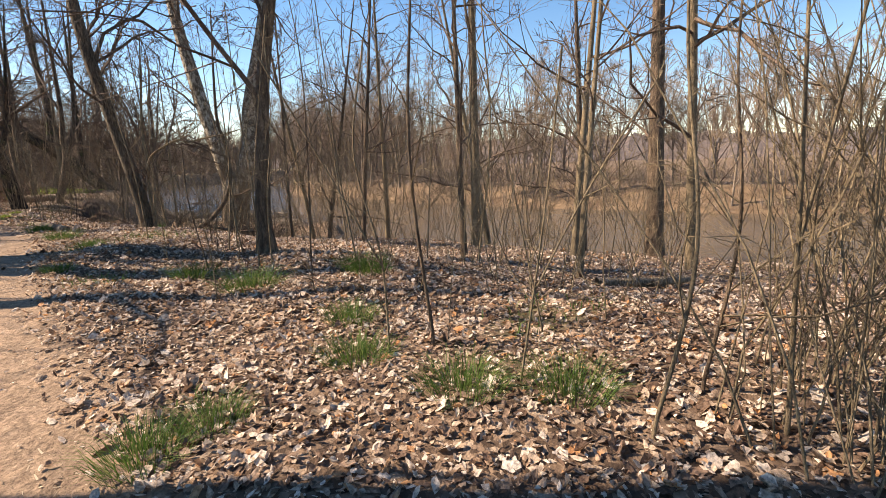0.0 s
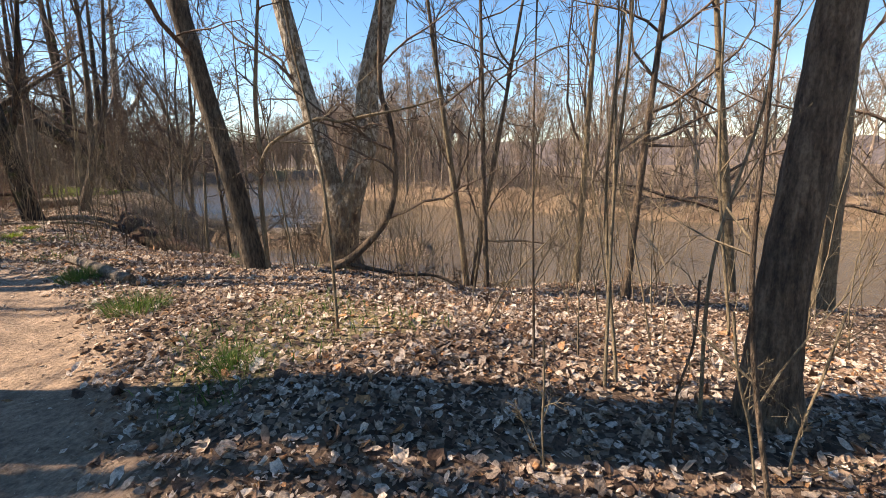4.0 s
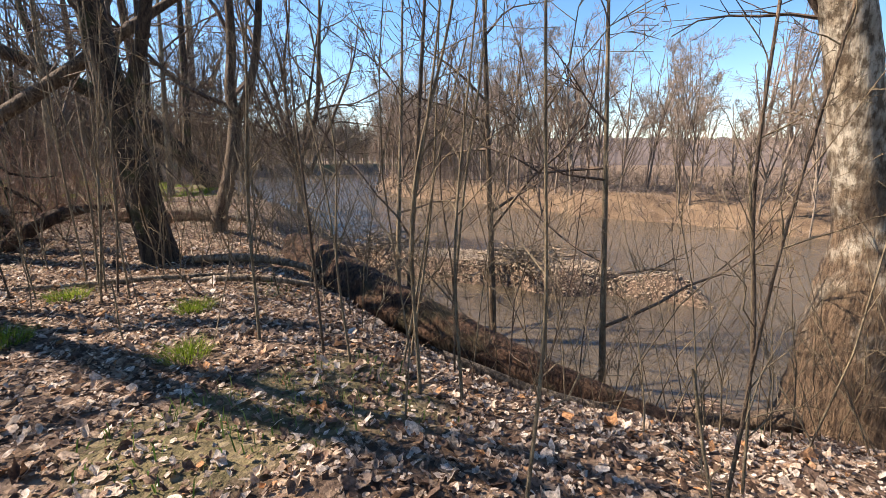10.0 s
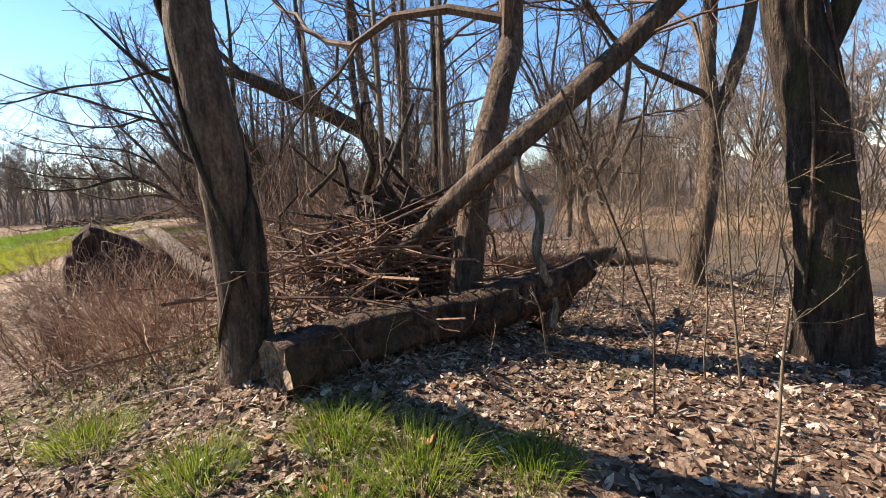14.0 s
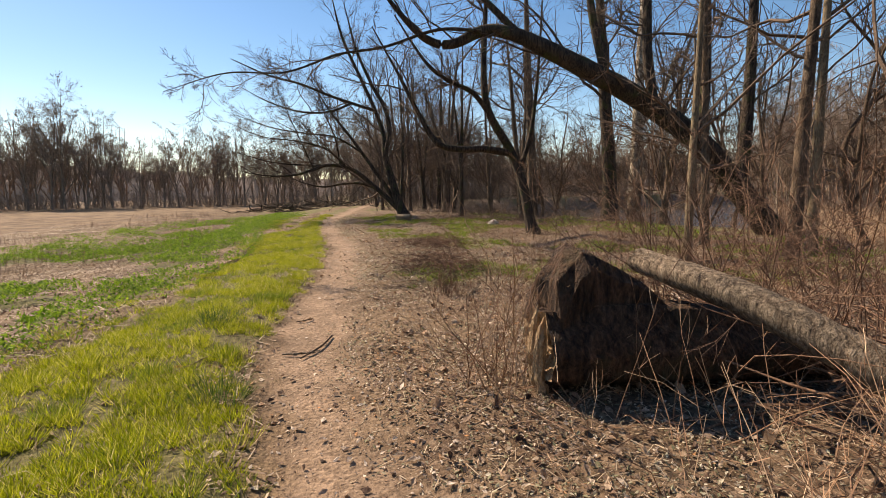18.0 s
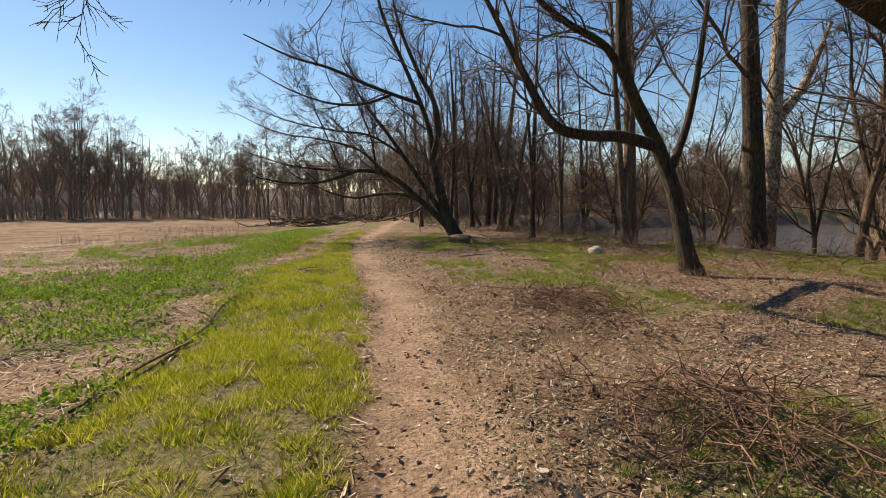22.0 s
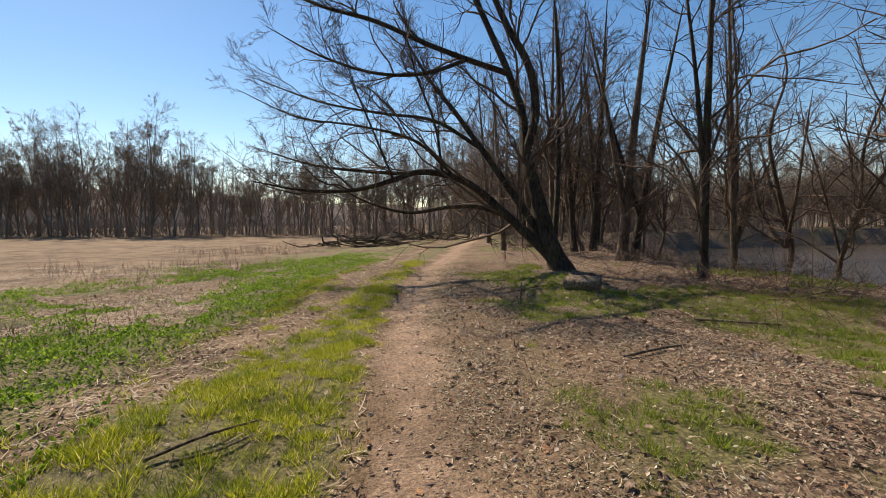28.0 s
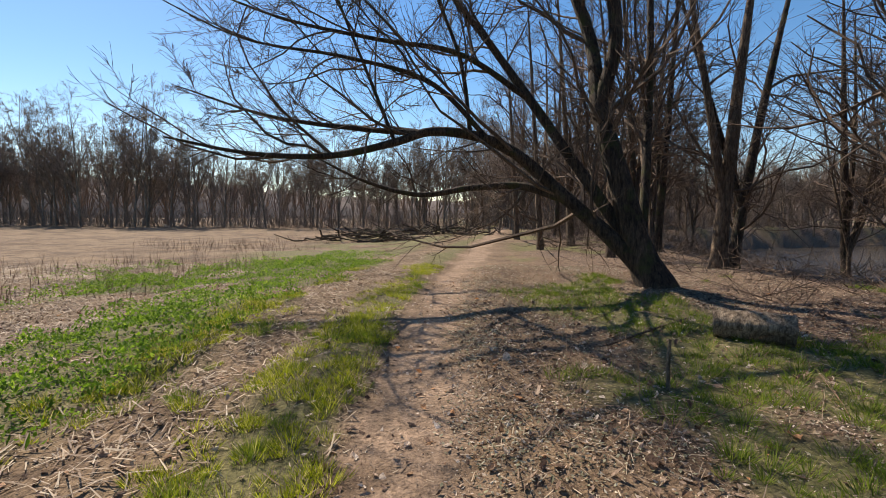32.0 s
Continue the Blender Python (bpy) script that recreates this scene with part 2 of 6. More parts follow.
# ---- mesh helpers ----
def mesh_from(name, verts, faces, mat, smooth=False):
    """A mesh from arrays: verts (n, 3), faces (m, k) all of k corners."""
    verts, faces = np.asarray(verts, np.float32), np.asarray(faces, np.int32)
    me = bpy.data.meshes.new(name)
    me.vertices.add(len(verts))
    me.vertices.foreach_set("co", verts.ravel())
    m, k = faces.shape
    me.loops.add(m * k)
    me.loops.foreach_set("vertex_index", faces.ravel())
    me.polygons.add(m)
    me.polygons.foreach_set("loop_start", np.arange(0, m * k, k, dtype=np.int32))
    me.polygons.foreach_set("use_smooth", np.full(m, smooth))
    me.update(calc_edges=True)
    me.validate()
    me.materials.append(mat)
    return me


def unit(v):
    return v / np.maximum(np.linalg.norm(v, axis=-1, keepdims=True), 1e-9)


def tubes(groups, lump=0.0, rng=None):
    """Verts and faces of round, tapering stems. groups: (points (l, n, 3), radii (l, n), sides)."""
    vs, fs, base = [], [], 0
    for P, R, sides in groups:
        P, R = np.asarray(P, float), np.asarray(R, float)
        l, n = R.shape
        if not l:
            continue
        t = unit(np.gradient(P, axis=1))
        ref = np.where(np.abs(t[:, :1, 2:3]) > 0.8, np.array([[[1.0, 0, 0]]]), np.array([[[0, 0, 1.0]]]))
        u = unit(np.cross(np.broadcast_to(ref, t.shape), t))
        v = np.cross(t, u)
        a = np.linspace(0, 2 * math.pi, sides, endpoint=False)
        rr = R[:, :, None, None]
        if lump and rng is not None:
            rr = rr * (1 + lump * rng.normal(size=(l, n, sides, 1)))
        ring = P[:, :, None] + rr * (np.cos(a)[None, None, :, None] * u[:, :, None] + np.sin(a)[None, None, :, None] * v[:, :, None])
        vs.append(ring.reshape(-1, 3))
        i = np.arange(l)[:, None, None] * n * sides + np.arange(n - 1)[None, :, None] * sides
        s = np.arange(sides)[None, None]
        q = np.stack(np.broadcast_arrays(i + s, i + (s + 1) % sides, i + sides + (s + 1) % sides, i + sides + s), -1)
        fs.append(q.reshape(-1, 4) + base)
        base += l * n * sides
    return np.concatenate(vs), np.concatenate(fs)


def curve(points, n):
    """n points along a smooth line through the given ones, each of them a place and a radius."""
    p = np.asarray(points, float)
    k = len(p)
    x = np.linspace(0, k - 1, n)
    i = np.clip(x.astype(int), 0, k - 2)
    f = (x - i)[:, None]
    q = np.concatenate([p[:1] * 2 - p[1:2], p, p[-1:] * 2 - p[-2:-1]])
    a, b, c, d = q[i], q[i + 1], q[i + 2], q[i + 3]
    return 0.5 * (2 * b + (c - a) * f + (2 * a - 5 * b + 4 * c - d) * f ** 2 + (3 * b - a - 3 * c + d) * f ** 3)


def sprout(rng, P, R, k, angle, ratio, n=5, up=0.15, jitter=0.16, start=0.3, thin=0.55, least=0.004, spread=0.35, most=9.0, stout=0.010):
    """k side shoots on every stem: points and radii."""
    l, m = R.shape
    s = np.sort(rng.uniform(start, 0.98, (l, k)), axis=1)
    x = s * (m - 1)
    i = np.minimum(x.astype(int), m - 2)
    f = (x - i)[..., None]
    row = np.arange(l)[:, None]
    p = P[row, i] * (1 - f) + P[row, i + 1] * f
    r = R[row, i] * (1 - f[..., 0]) + R[row, i + 1] * f[..., 0]
    t = unit(P[row, i + 1] - P[row, i])
    length = np.linalg.norm(np.diff(P, axis=1), axis=2).sum(1)[:, None]
    long = np.minimum(length * ratio * (1.15 - 0.75 * s) * rng.uniform(0.6, 1.3, (l, k)), most)
    side = unit(np.cross(t, rng.normal(size=(l, k, 3))))
    a = np.radians(angle) * (1 + spread * rng.normal(size=(l, k, 1)))
    d = unit(t * np.cos(a) + side * np.sin(a)).reshape(-1, 3)
    p, long, r = p.reshape(-1, 3), long.reshape(-1), r.reshape(-1)
    pts = [p]
    for _ in range(n - 1):
        d = unit(d + jitter * rng.normal(size=d.shape) + np.array([0, 0, up / n]))
        pts.append(pts[-1] + d * (long / (n - 1))[:, None])
    r0 = np.maximum(np.minimum(r * thin, long * stout + least), least)
    return np.stack(pts, 1), np.maximum(r0[:, None] * np.linspace(1, 0.3, n)[None], least * 0.6)


def part(name, me, parent, label=""):
    ob = new(name, me)
    ob.parent = parent
    if label:
        ob["label"] = label
    return ob


def thing(name, place, label, category, group=""):
    ob = new(name)
    ob.empty_display_size = 0.2
    ob.location = place
    return tagged(ob, label, category, group)


def stuff(name, me, label, category):
    return tagged(new(name, me), label, category, kind="stuff")


# ---- the lie of the land ----
def along(y, table):
    t = np.array(table, float)
    return np.interp(y, t[:, 0], t[:, 1])


PATH = ((-60, -8), (-4, -0.9), (0, -0.25), (3.3, 0.3), (8, 1.2), (12, 2.2), (14.5, 2.45), (17, 2.1), (20, 1.1), (23, -0.6), (26, -1.4), (28, -1.45), (31.5, -1.75),
        (33.7, -1.35), (37.1, -0.72), (39.9, -0.3), (46.8, -0.05), (48.3, 0.05), (52.7, 0.5), (58, 1.6), (64.7, 3.2), (80, 7), (140, 22))
SHORE = ((-60, 22), (-5, 15.5), (4, 13.6), (9.6, 12.8), (14.6, 11.2), (17.7, 9.2), (19.2, 9.5), (24.4, 11.3), (27, 11.2), (30, 15), (40, 18), (53, 20.5), (65, 20), (80, 24), (92, 34), (100, 60), (110, 150), (400, 3000))
BROW = ((-60, 6), (0, 4.0), (4, 4.1), (9, 4.2), (13, 4), (16, 3.7), (19, 4.2), (24, 6), (30, 10), (40, 13), (46, 13), (52, 10), (60, 9), (66, 10.5), (80, 19), (92, 29), (100, 55), (110, 145), (400, 2990))
FAR_SHORE = ((-60, 46), (5, 31), (17, 29.5), (40, 33), (47, 34), (60, 41), (70, 54), (78, 82), (86, 150), (376, 3000))
WATER_Z = -2.1


def wobble(x, y, size, seed=0):
    """Smooth value noise, 0 to 1, with bumps of that size in metres."""
    x, y = np.asarray(x, float) / size + 37.3 * seed, np.asarray(y, float) / size + 11.9 * seed
    i, j = np.floor(x), np.floor(y)
    f, g = x - i, y - j
    f, g = f * f * (3 - 2 * f), g * g * (3 - 2 * g)
    def h(a, b):
        s = np.sin(a * 127.1 + b * 311.7 + seed * 74.7) * 43758.5453
        return s - np.floor(s)
    return (h(i, j) * (1 - f) + h(i + 1, j) * f) * (1 - g) + (h(i, j + 1) * (1 - f) + h(i + 1, j + 1) * f) * g


def step(x, a, b):
    t = np.clip((x - a) / (b - a), 0, 1)
    return t * t * (3 - 2 * t)


def from_path(x, y):
    return x - along(y, PATH)


def ground_z(x, y):
    x, y = np.asarray(x, float), np.asarray(y, float)
    d = from_path(x, y)
    shore = along(y, SHORE) + 0.8 * (wobble(x, y, 2.5, 3) - 0.5)
    brow = along(y, BROW)
    far = along(y, FAR_SHORE) + 2.0 * (wobble(x, y, 5, 4) - 0.5)
    z = 0.16 * (wobble(x, y, 1.7, 1) - 0.5) * step(np.abs(d), 0.3, 1.2) + 0.05 * (wobble(x, y, 0.45, 2) - 0.5) * step(np.abs(d), 0.2, 0.9)
    z = z - 0.05 * (1 - step(np.abs(d), 0.25, 0.7))
    z = z + 0.34 * np.exp(-((x - 2.0) / 1.35) ** 2 - ((y - 25.1) / 1.25) ** 2)
    z = z - 0.35 * step(-d, 1.5, 8) * step(y, 18, 26)
    u = np.clip((x - brow) / (shore - brow), 0, 1)
    w = step(y, 9, 13)
    z = z - 2.15 * (w * step(u, 0, 1) + (1 - w) * (0.62 * u + 0.38 * step(u, 0.78, 1.0))) - 0.7 * step(x, shore - 0.2, shore + 2.5)
    bank = -0.75 + 0.012 * np.clip(x - far, 0, 60) + 0.3 * (wobble(x, y, 6, 5) - 0.5)
    z = z + (bank + 2.85) * step(x, far - 1.2, far + 4.5)
    u, v = (x - 14.0) * 0.283 - (y - 23.5) * 0.959, (x - 14.0) * 0.959 + (y - 23.5) * 0.283
    bar = 1 - np.hypot(u / 8.6, v / 1.6) + 0.5 * (wobble(x, y, 1.2, 6) - 0.5)
    z = np.where((x > shore) & (x < far), np.maximum(z, -2.75 + 1.25 * step(bar, 0, 0.5)), z)
    return z


def zones(x, y):
    """How much trodden earth, turf and leaf mould there is at a place."""
    d = from_path(x, y)
    half = np.where(y < 22, 0.62, 0.32) + 0.1 * np.clip((y - 55) / 15, 0, 4)
    edge = 0.45 * (wobble(x, y, 0.7, 7) - 0.5) + 0.4 * (wobble(x, y, 0.22, 8) - 0.5)
    earth = 1 - step(np.abs(d) + edge, half - 0.12, half + 0.2)
    field = step(y - 0.6 * d, 21, 25)
    wide = np.interp(y, [24, 40, 44, 47, 50, 54, 60], [2.7, 2.7, 2.4, 1.9, 1.2, 1.2, 1.4])
    gap = np.interp(y, [41, 47], [0.0, 1.0])
    strip = step(-d, 0.38, 0.6) * (1 - step(-d + 1.0 * (wobble(x, y, 2.2, 9) - 0.5), wide - 0.5, wide + 0.3)) * (0.6 + 0.4 * step(wobble(x, y, 0.8, 19) + 0.35 * step(-d, 0.4, 1.2), 0.28, 0.5))
    patch = step(wobble(x, y, 2.6, 10) * 0.5 + wobble(x, y, 0.9, 11) * 0.5, 0.425, 0.525) * step(-d, wide - 0.4 + gap, wide + 0.6 + gap) * (1 - step(-d + 2.5 * wobble(x, y, 4, 20), 9.5, 13))
    right = step(d, 0.8, 1.8) * step(wobble(x, y, 2.3, 12) * 0.65 + wobble(x, y, 0.7, 13) * 0.35, 0.50, 0.62) * step(y, 30, 36) * (1 - step(x, along(y, BROW), along(y, BROW) + 2))
    green = np.where(d < 0, np.maximum(strip, patch) * field, right)
    spots = 0.55 * step(wobble(x, y, 1.1, 14) + 0.14 * step(y, 15, 19), 0.74, 0.84) * (1 - step(y, 24, 30)) * step(d, 0.5, 0.9) * (1 - step(d, 3.5, 5))
    green = np.maximum(green, spots)
    mould = np.where(d > 0, 1.0 - 0.75 * step(y, 26, 32) * (1 - step(d + 1.6 * (wobble(x, y, 1.5, 15) - 0.5), 0.8, 3.2)), 1 - field)
    mould = np.where(x > along(y, FAR_SHORE) - 3, 0.25, mould)
    return earth, np.clip(green, 0, 1) * (1 - earth), np.clip(mould, 0, 1)


def build_ground():
    xs = np.unique(np.round(np.concatenate([[-3000, -1200, -500, -250, -140, -90, -60], np.arange(-40, -12, 1.0), np.arange(-12, -4, 0.3), np.arange(-4, 12, 0.13),
                                            np.arange(12, 20, 0.3), np.arange(20, 70, 1.2), [75, 90, 140, 250, 500, 1200, 3000]]), 3))
    ys = np.unique(np.round(np.concatenate([[-3000, -1200, -500, -200, -80, -40, -20, -10], np.arange(-6, 56, 0.13), np.arange(56, 75, 0.35), np.arange(75, 130, 1.5),
                                            [140, 170, 220, 300, 500, 1200, 3000]]), 3))
    X, Y = np.meshgrid(xs, ys)
    Z = ground_z(X, Y)
    n, m = len(xs), len(ys)
    i = (np.arange(m - 1)[:, None] * n + np.arange(n - 1)[None]).ravel()
    me = mesh_from("ground", np.stack([X, Y, Z], -1).reshape(-1, 3), np.stack([i, i + 1, i + n + 1, i + n], 1), GROUND, True)
    e, g, l = zones(X.ravel(), Y.ravel())
    col = me.color_attributes.new("zone", "FLOAT_COLOR", "POINT")
    col.data.foreach_set("color", np.stack([e, g, l, np.ones_like(e)], 1).astype(np.float32).ravel())
    return tagged(new("ground", me), "trodden earth, turf and leaf mould sloping to a river", "ground", kind="structure")


build_ground()
wx, wy = np.meshgrid(np.array([-3000, 4, 12, 30, 80, 300, 3000.0]), np.array([-3000, -60, 0, 20, 40, 80, 200, 3000.0]))
wi = (np.arange(7)[:, None] * 7 + np.arange(6)[None]).ravel()
tagged(new("water", mesh_from("water", np.stack([np.where(wx < 0, 4 + 0 * wx, wx), wy, 0 * wx + WATER_Z], -1).reshape(-1, 3), np.stack([wi, wi + 1, wi + 8, wi + 7], 1), WATER)),
       "calm brown river water reflecting the sky", "water", kind="structure")



# ---- far hills ----
def hill_material():
    m, nt, b = material("wooded_hillside", 1.0)
    c, f = noise_mix(nt, 0.35, 8, (0.055, 0.045, 0.042), (0.15, 0.12, 0.105), 0.35, 0.65, stretch=(1, 1, 0.4), rough=0.75)
    tone, _ = noise_mix(nt, 0.02, 3, (0.8, 0.82, 0.9), (1.1, 1.05, 1.0))
    nt.links.new(mix(nt, 1.0, c, tone, "MULTIPLY"), b.inputs["Base Color"])
    return m


def hills():
    n = 900
    a = np.linspace(0, 2 * math.pi, n, endpoint=False)
    dist = 215 + 25 * np.sin(2 * a + 1.0)
    high = 8.5 + 4.5 * np.clip(np.cos(a - 0.1), 0, 1) + 5.0 * np.exp(-((a - 2.05) / 0.62) ** 2) + 1.5 * np.sin(3 * a + 0.6) + 1.2 * np.sin(7 * a) + 1.6 * (wobble(a * 40, a * 0, 1.0, 51) - 0.5) + 2.6 * (wobble(a * 160, a * 0, 1.0, 52) - 0.5)
    rows = [(0.0, -0.04), (0.3, 0.5), (0.6, 0.85), (1.0, 1.0), (1.6, 0.7), (2.4, -0.05)]
    v = np.concatenate([np.stack([np.cos(a) * (dist + s * 40), 30 + np.sin(a) * (dist + s * 40), high * h - 1.0], 1) for s, h in rows])
    i, j = np.meshgrid(np.arange(len(rows) - 1), np.arange(n), indexing="ij")
    k = (j + 1) % n
    f = np.stack([i * n + j, i * n + k, (i + 1) * n + k, (i + 1) * n + j], -1).reshape(-1, 4)
    tagged(new("backdrop", mesh_from("backdrop", v, f, hill_material())), "low brown wooded hills in the distance", "hills", kind="structure")


hills()
# ---- trees ----
def tree(name, label, stems, rng, bark_mat, crown_levels, twig_mat=None, sides=10, group="", category="tree", lump=0.02, least=0.006):
    """stems: lines of (x, y, z, radius), the first from the ground up. crown_levels: (shoots, angle, ratio, points, up, start, sides) from stem to twig."""
    base = np.array(stems[0][0][:3], float)
    root = thing(name, tuple(base), label, category, group)
    lines, limbs = [], []
    for k, s in enumerate(stems):
        c = curve(s, max(10, 6 * len(s)))
        P, R = c[:, :3] - base, np.maximum(c[:, 3], 0.006)
        if k == 0:
            h = P[:, 2] - P[0, 2]
            R = R * (1 + 0.38 * np.exp(-h / (1.3 * R[0] + 0.02)))
            P[0, 2] -= 0.25
        v, f = tubes([(P[None], R[None], sides if R[0] > 0.05 else 6)], lump, rng)
        ob = part("trunk" if k == 0 else "limb", mesh_from(name, v, f, bark_mat, True), root if k == 0 else trunk)
        trunk = ob if k == 0 else trunk
        lines.append((P, R))
    groups, cur = [], []
    for P, R in lines:
        n = 12
        far = np.concatenate([[0], np.cumsum(np.linalg.norm(np.diff(P, axis=0), axis=1))])
        x = np.linspace(0, far[-1], n)
        cur.append((np.stack([np.interp(x, far, P[:, i]) for i in range(3)], 1), np.interp(x, far, R)))
    P, R = np.stack([c[0] for c in cur]), np.stack([c[1] for c in cur])
    for shoots, angle, ratio, n, up, start, sd in crown_levels:
        P, R = sprout(rng, P, R, shoots, angle, ratio, n, up, 0.21, start, least=least)
        groups.append((P, R, sd))
    if groups:
        v, f = tubes(groups)
        part("crown", mesh_from(name + "_crown", v, f, twig_mat or TWIG, False), root)
    return root


CROWN = ((10, 46, 0.42, 9, 0.4, 0.28, 5), (8, 46, 0.52, 6, 0.15, 0.12, 4), (7, 44, 0.6, 4, 0.0, 0.1, 3))
THIN = ((11, 54, 0.32, 7, 0.3, 0.2, 4), (6, 46, 0.5, 4, 0.15, 0.2, 3), (4, 42, 0.5, 2, 0.1, 0.2, 3))
rng = np.random.default_rng(5)

# the river bank wood
tree("tree", "grey-barked tree standing in leaf litter beside the path", [
    [(4.25, 6.59, 0.0, 0.135), (4.24, 6.59, 0.6, 0.12), (4.29, 6.54, 1.4, 0.11), (4.33, 6.49, 2.2, 0.10), (4.37, 6.44, 2.7, 0.098), (4.6, 6.2, 5, 0.08), (4.5, 6.0, 8.5, 0.04)]],
    rng, BARK, CROWN)
tree("tree", "furrowed tree trunk leaning over the river bank", [
    [(5.1, 12.93, -0.25, 0.17), (5.04, 13.03, 0.48, 0.152), (4.95, 13.16, 1.3, 0.143), (4.87, 13.28, 1.9, 0.138), (4.79, 13.4, 2.5, 0.133), (4.5, 13.8, 5, 0.12), (4.4, 14.2, 9, 0.04)]],
    rng, BARK_ROUGH, CROWN)
tree("sycamore", "large forked sycamore with flaking white bark at the water's edge", [
    [(8.86, 15.27, -1.6, 0.50), (8.80, 15.33, -0.7, 0.44), (8.82, 15.32, 0.1, 0.40), (8.75, 15.4, 0.8, 0.25), (8.62, 15.56, 1.65, 0.235), (8.5, 15.72, 2.53, 0.225), (8.36, 15.9, 3.4, 0.21), (8.0, 16.5, 7, 0.15), (8, 17, 12, 0.05)],
    [(8.84, 15.28, -0.8, 0.34), (8.98, 15.1, 0.45, 0.30), (9.21, 14.84, 1.65, 0.29), (9.30, 14.73, 2.53, 0.27), (9.36, 14.65, 3.4, 0.25), (9.9, 14, 7, 0.18), (10.2, 13.6, 12, 0.05)]],
    rng, SYCAMORE, CROWN, sides=14)
tree("tree", "dark ivy-grown tree leaning away from the river", [
    [(4.82, 22.93, -0.25, 0.22), (4.66, 22.93, 0.7, 0.20), (4.57, 23.0, 1.5, 0.19), (4.47, 23.13, 2.3, 0.18), (4.39, 23.2, 3.0, 0.17), (4.1, 23.5, 6, 0.12), (3.9, 23.7, 10, 0.03)],
    [(4.52, 23.05, 1.9, 0.09), (4.75, 22.8, 2.8, 0.08), (4.9, 22.5, 4.2, 0.06), (5.2, 22.2, 7, 0.015)]],
    rng, BARK_DARK, CROWN)
tree("tree", "slim forked tree on the far side of the bank", [
    [(6.42, 24.85, -0.5, 0.16), (6.52, 24.84, 0.2, 0.145), (6.78, 24.83, 1.06, 0.13), (7.0, 24.88, 2.1, 0.12), (6.98, 24.95, 2.7, 0.10), (7.1, 25.0, 4.2, 0.08), (7.1, 25.2, 9.5, 0.02)],
    [(7.0, 24.88, 2.05, 0.09), (7.22, 24.72, 2.7, 0.085), (7.45, 24.6, 4.0, 0.07), (7.8, 24.4, 9, 0.02)]], rng, BARK, CROWN)
VINE_TRUNK = [(1.12, 24.73, 0.2, 0.15), (1.11, 24.72, 0.5, 0.14), (1.08, 24.69, 1.12, 0.134), (1.03, 24.68, 1.65, 0.13), (0.97, 24.75, 2.2, 0.126), (0.90, 24.85, 2.8, 0.122)]
tree("tree", "smooth grey tree wound with a thick dead vine", [
    VINE_TRUNK + [(0.3, 24.85, 4.4, 0.12), (-0.7, 24.75, 7.2, 0.09), (-1.4, 24.6, 10, 0.03)],
    # two high limbs, out of view, added to shade the leaf litter
    [(0.75, 24.86, 3.2, 0.08), (0.6, 23.9, 4.6, 0.07), (0.7, 22.5, 5.8, 0.05), (1.0, 21.1, 6.6, 0.02)],
    [(0.45, 24.86, 4.0, 0.08), (1.5, 24.0, 5.6, 0.06), (2.5, 23.0, 7.0, 0.045), (2.9, 22.0, 8.2, 0.02)]],
    rng, BARK, CROWN)
tree("tree", "upright trunk rising behind a tangle of fallen limbs", [
    [(2.78, 24.82, -0.1, 0.15), (2.84, 24.78, 0.6, 0.135), (3.0, 24.76, 1.4, 0.125), (3.32, 24.82, 2.2, 0.115), (3.6, 24.98, 2.9, 0.11), (3.75, 25.2, 6, 0.08), (3.7, 25.4, 9.5, 0.025)]],
    rng, BARK, CROWN)
tree("leaning_trunk", "dark fallen trunk propped at a slant among the tangle", [
    [(1.95, 25.6, 0.1, 0.045), (2.2, 25.3, 0.5, 0.055), (2.47, 25.0, 0.88, 0.075), (2.68, 24.66, 1.22, 0.085), (3.08, 24.42, 1.6, 0.09), (3.7, 24.24, 2.08, 0.095), (4.35, 24.02, 2.65, 0.095), (5.4, 23.7, 3.6, 0.06), (6.6, 23.4, 4.6, 0.02)]],
    rng, BARK, ((6, 60, 0.16, 5, 0.2, 0.3, 4), (4, 45, 0.5, 3, 0.1, 0.2, 3)), category="fallen tree")

tree("tree", "slim pale stem with a long limb reaching sideways over the bank", [
    [(5.16, 12.7, -0.2, 0.036), (5.14, 12.7, 0.27, 0.034), (5.12, 12.7, 0.96, 0.032), (5.14, 12.66, 1.4, 0.03), (5.13, 12.67, 2.02, 0.03), (5.15, 12.64, 2.6, 0.027), (5.3, 12.5, 4.5, 0.01)],
    [(5.12, 12.68, 1.35, 0.028), (5.2, 12.5, 1.63, 0.027), (5.32, 12.2, 1.81, 0.025), (5.52, 11.83, 1.97, 0.024), (5.68, 11.58, 1.93, 0.022), (5.87, 11.27, 2.0, 0.02), (6.2, 10.8, 2.1, 0.015), (6.6, 10.2, 2.3, 0.006)]], rng, BARK_SAP, THIN)
tree("tree", "bent slim trunk sweeping up from the leaf-covered bank", [
    [(5.75, 12.35, -0.25, 0.07), (5.95, 12.1, -0.16, 0.062), (6.14, 11.83, 0.04, 0.058), (6.39, 11.46, 0.55, 0.052), (6.48, 11.34, 1.15, 0.045), (6.45, 11.38, 1.94, 0.04), (6.37, 11.49, 2.65, 0.035), (6.4, 11.3, 5, 0.012)],
    [(6.0, 12.05, -0.12, 0.035), (6.5, 11.4, -0.3, 0.032), (6.9, 10.9, -0.35, 0.028), (7.1, 10.5, -0.6, 0.02)]], rng, BARK, THIN)
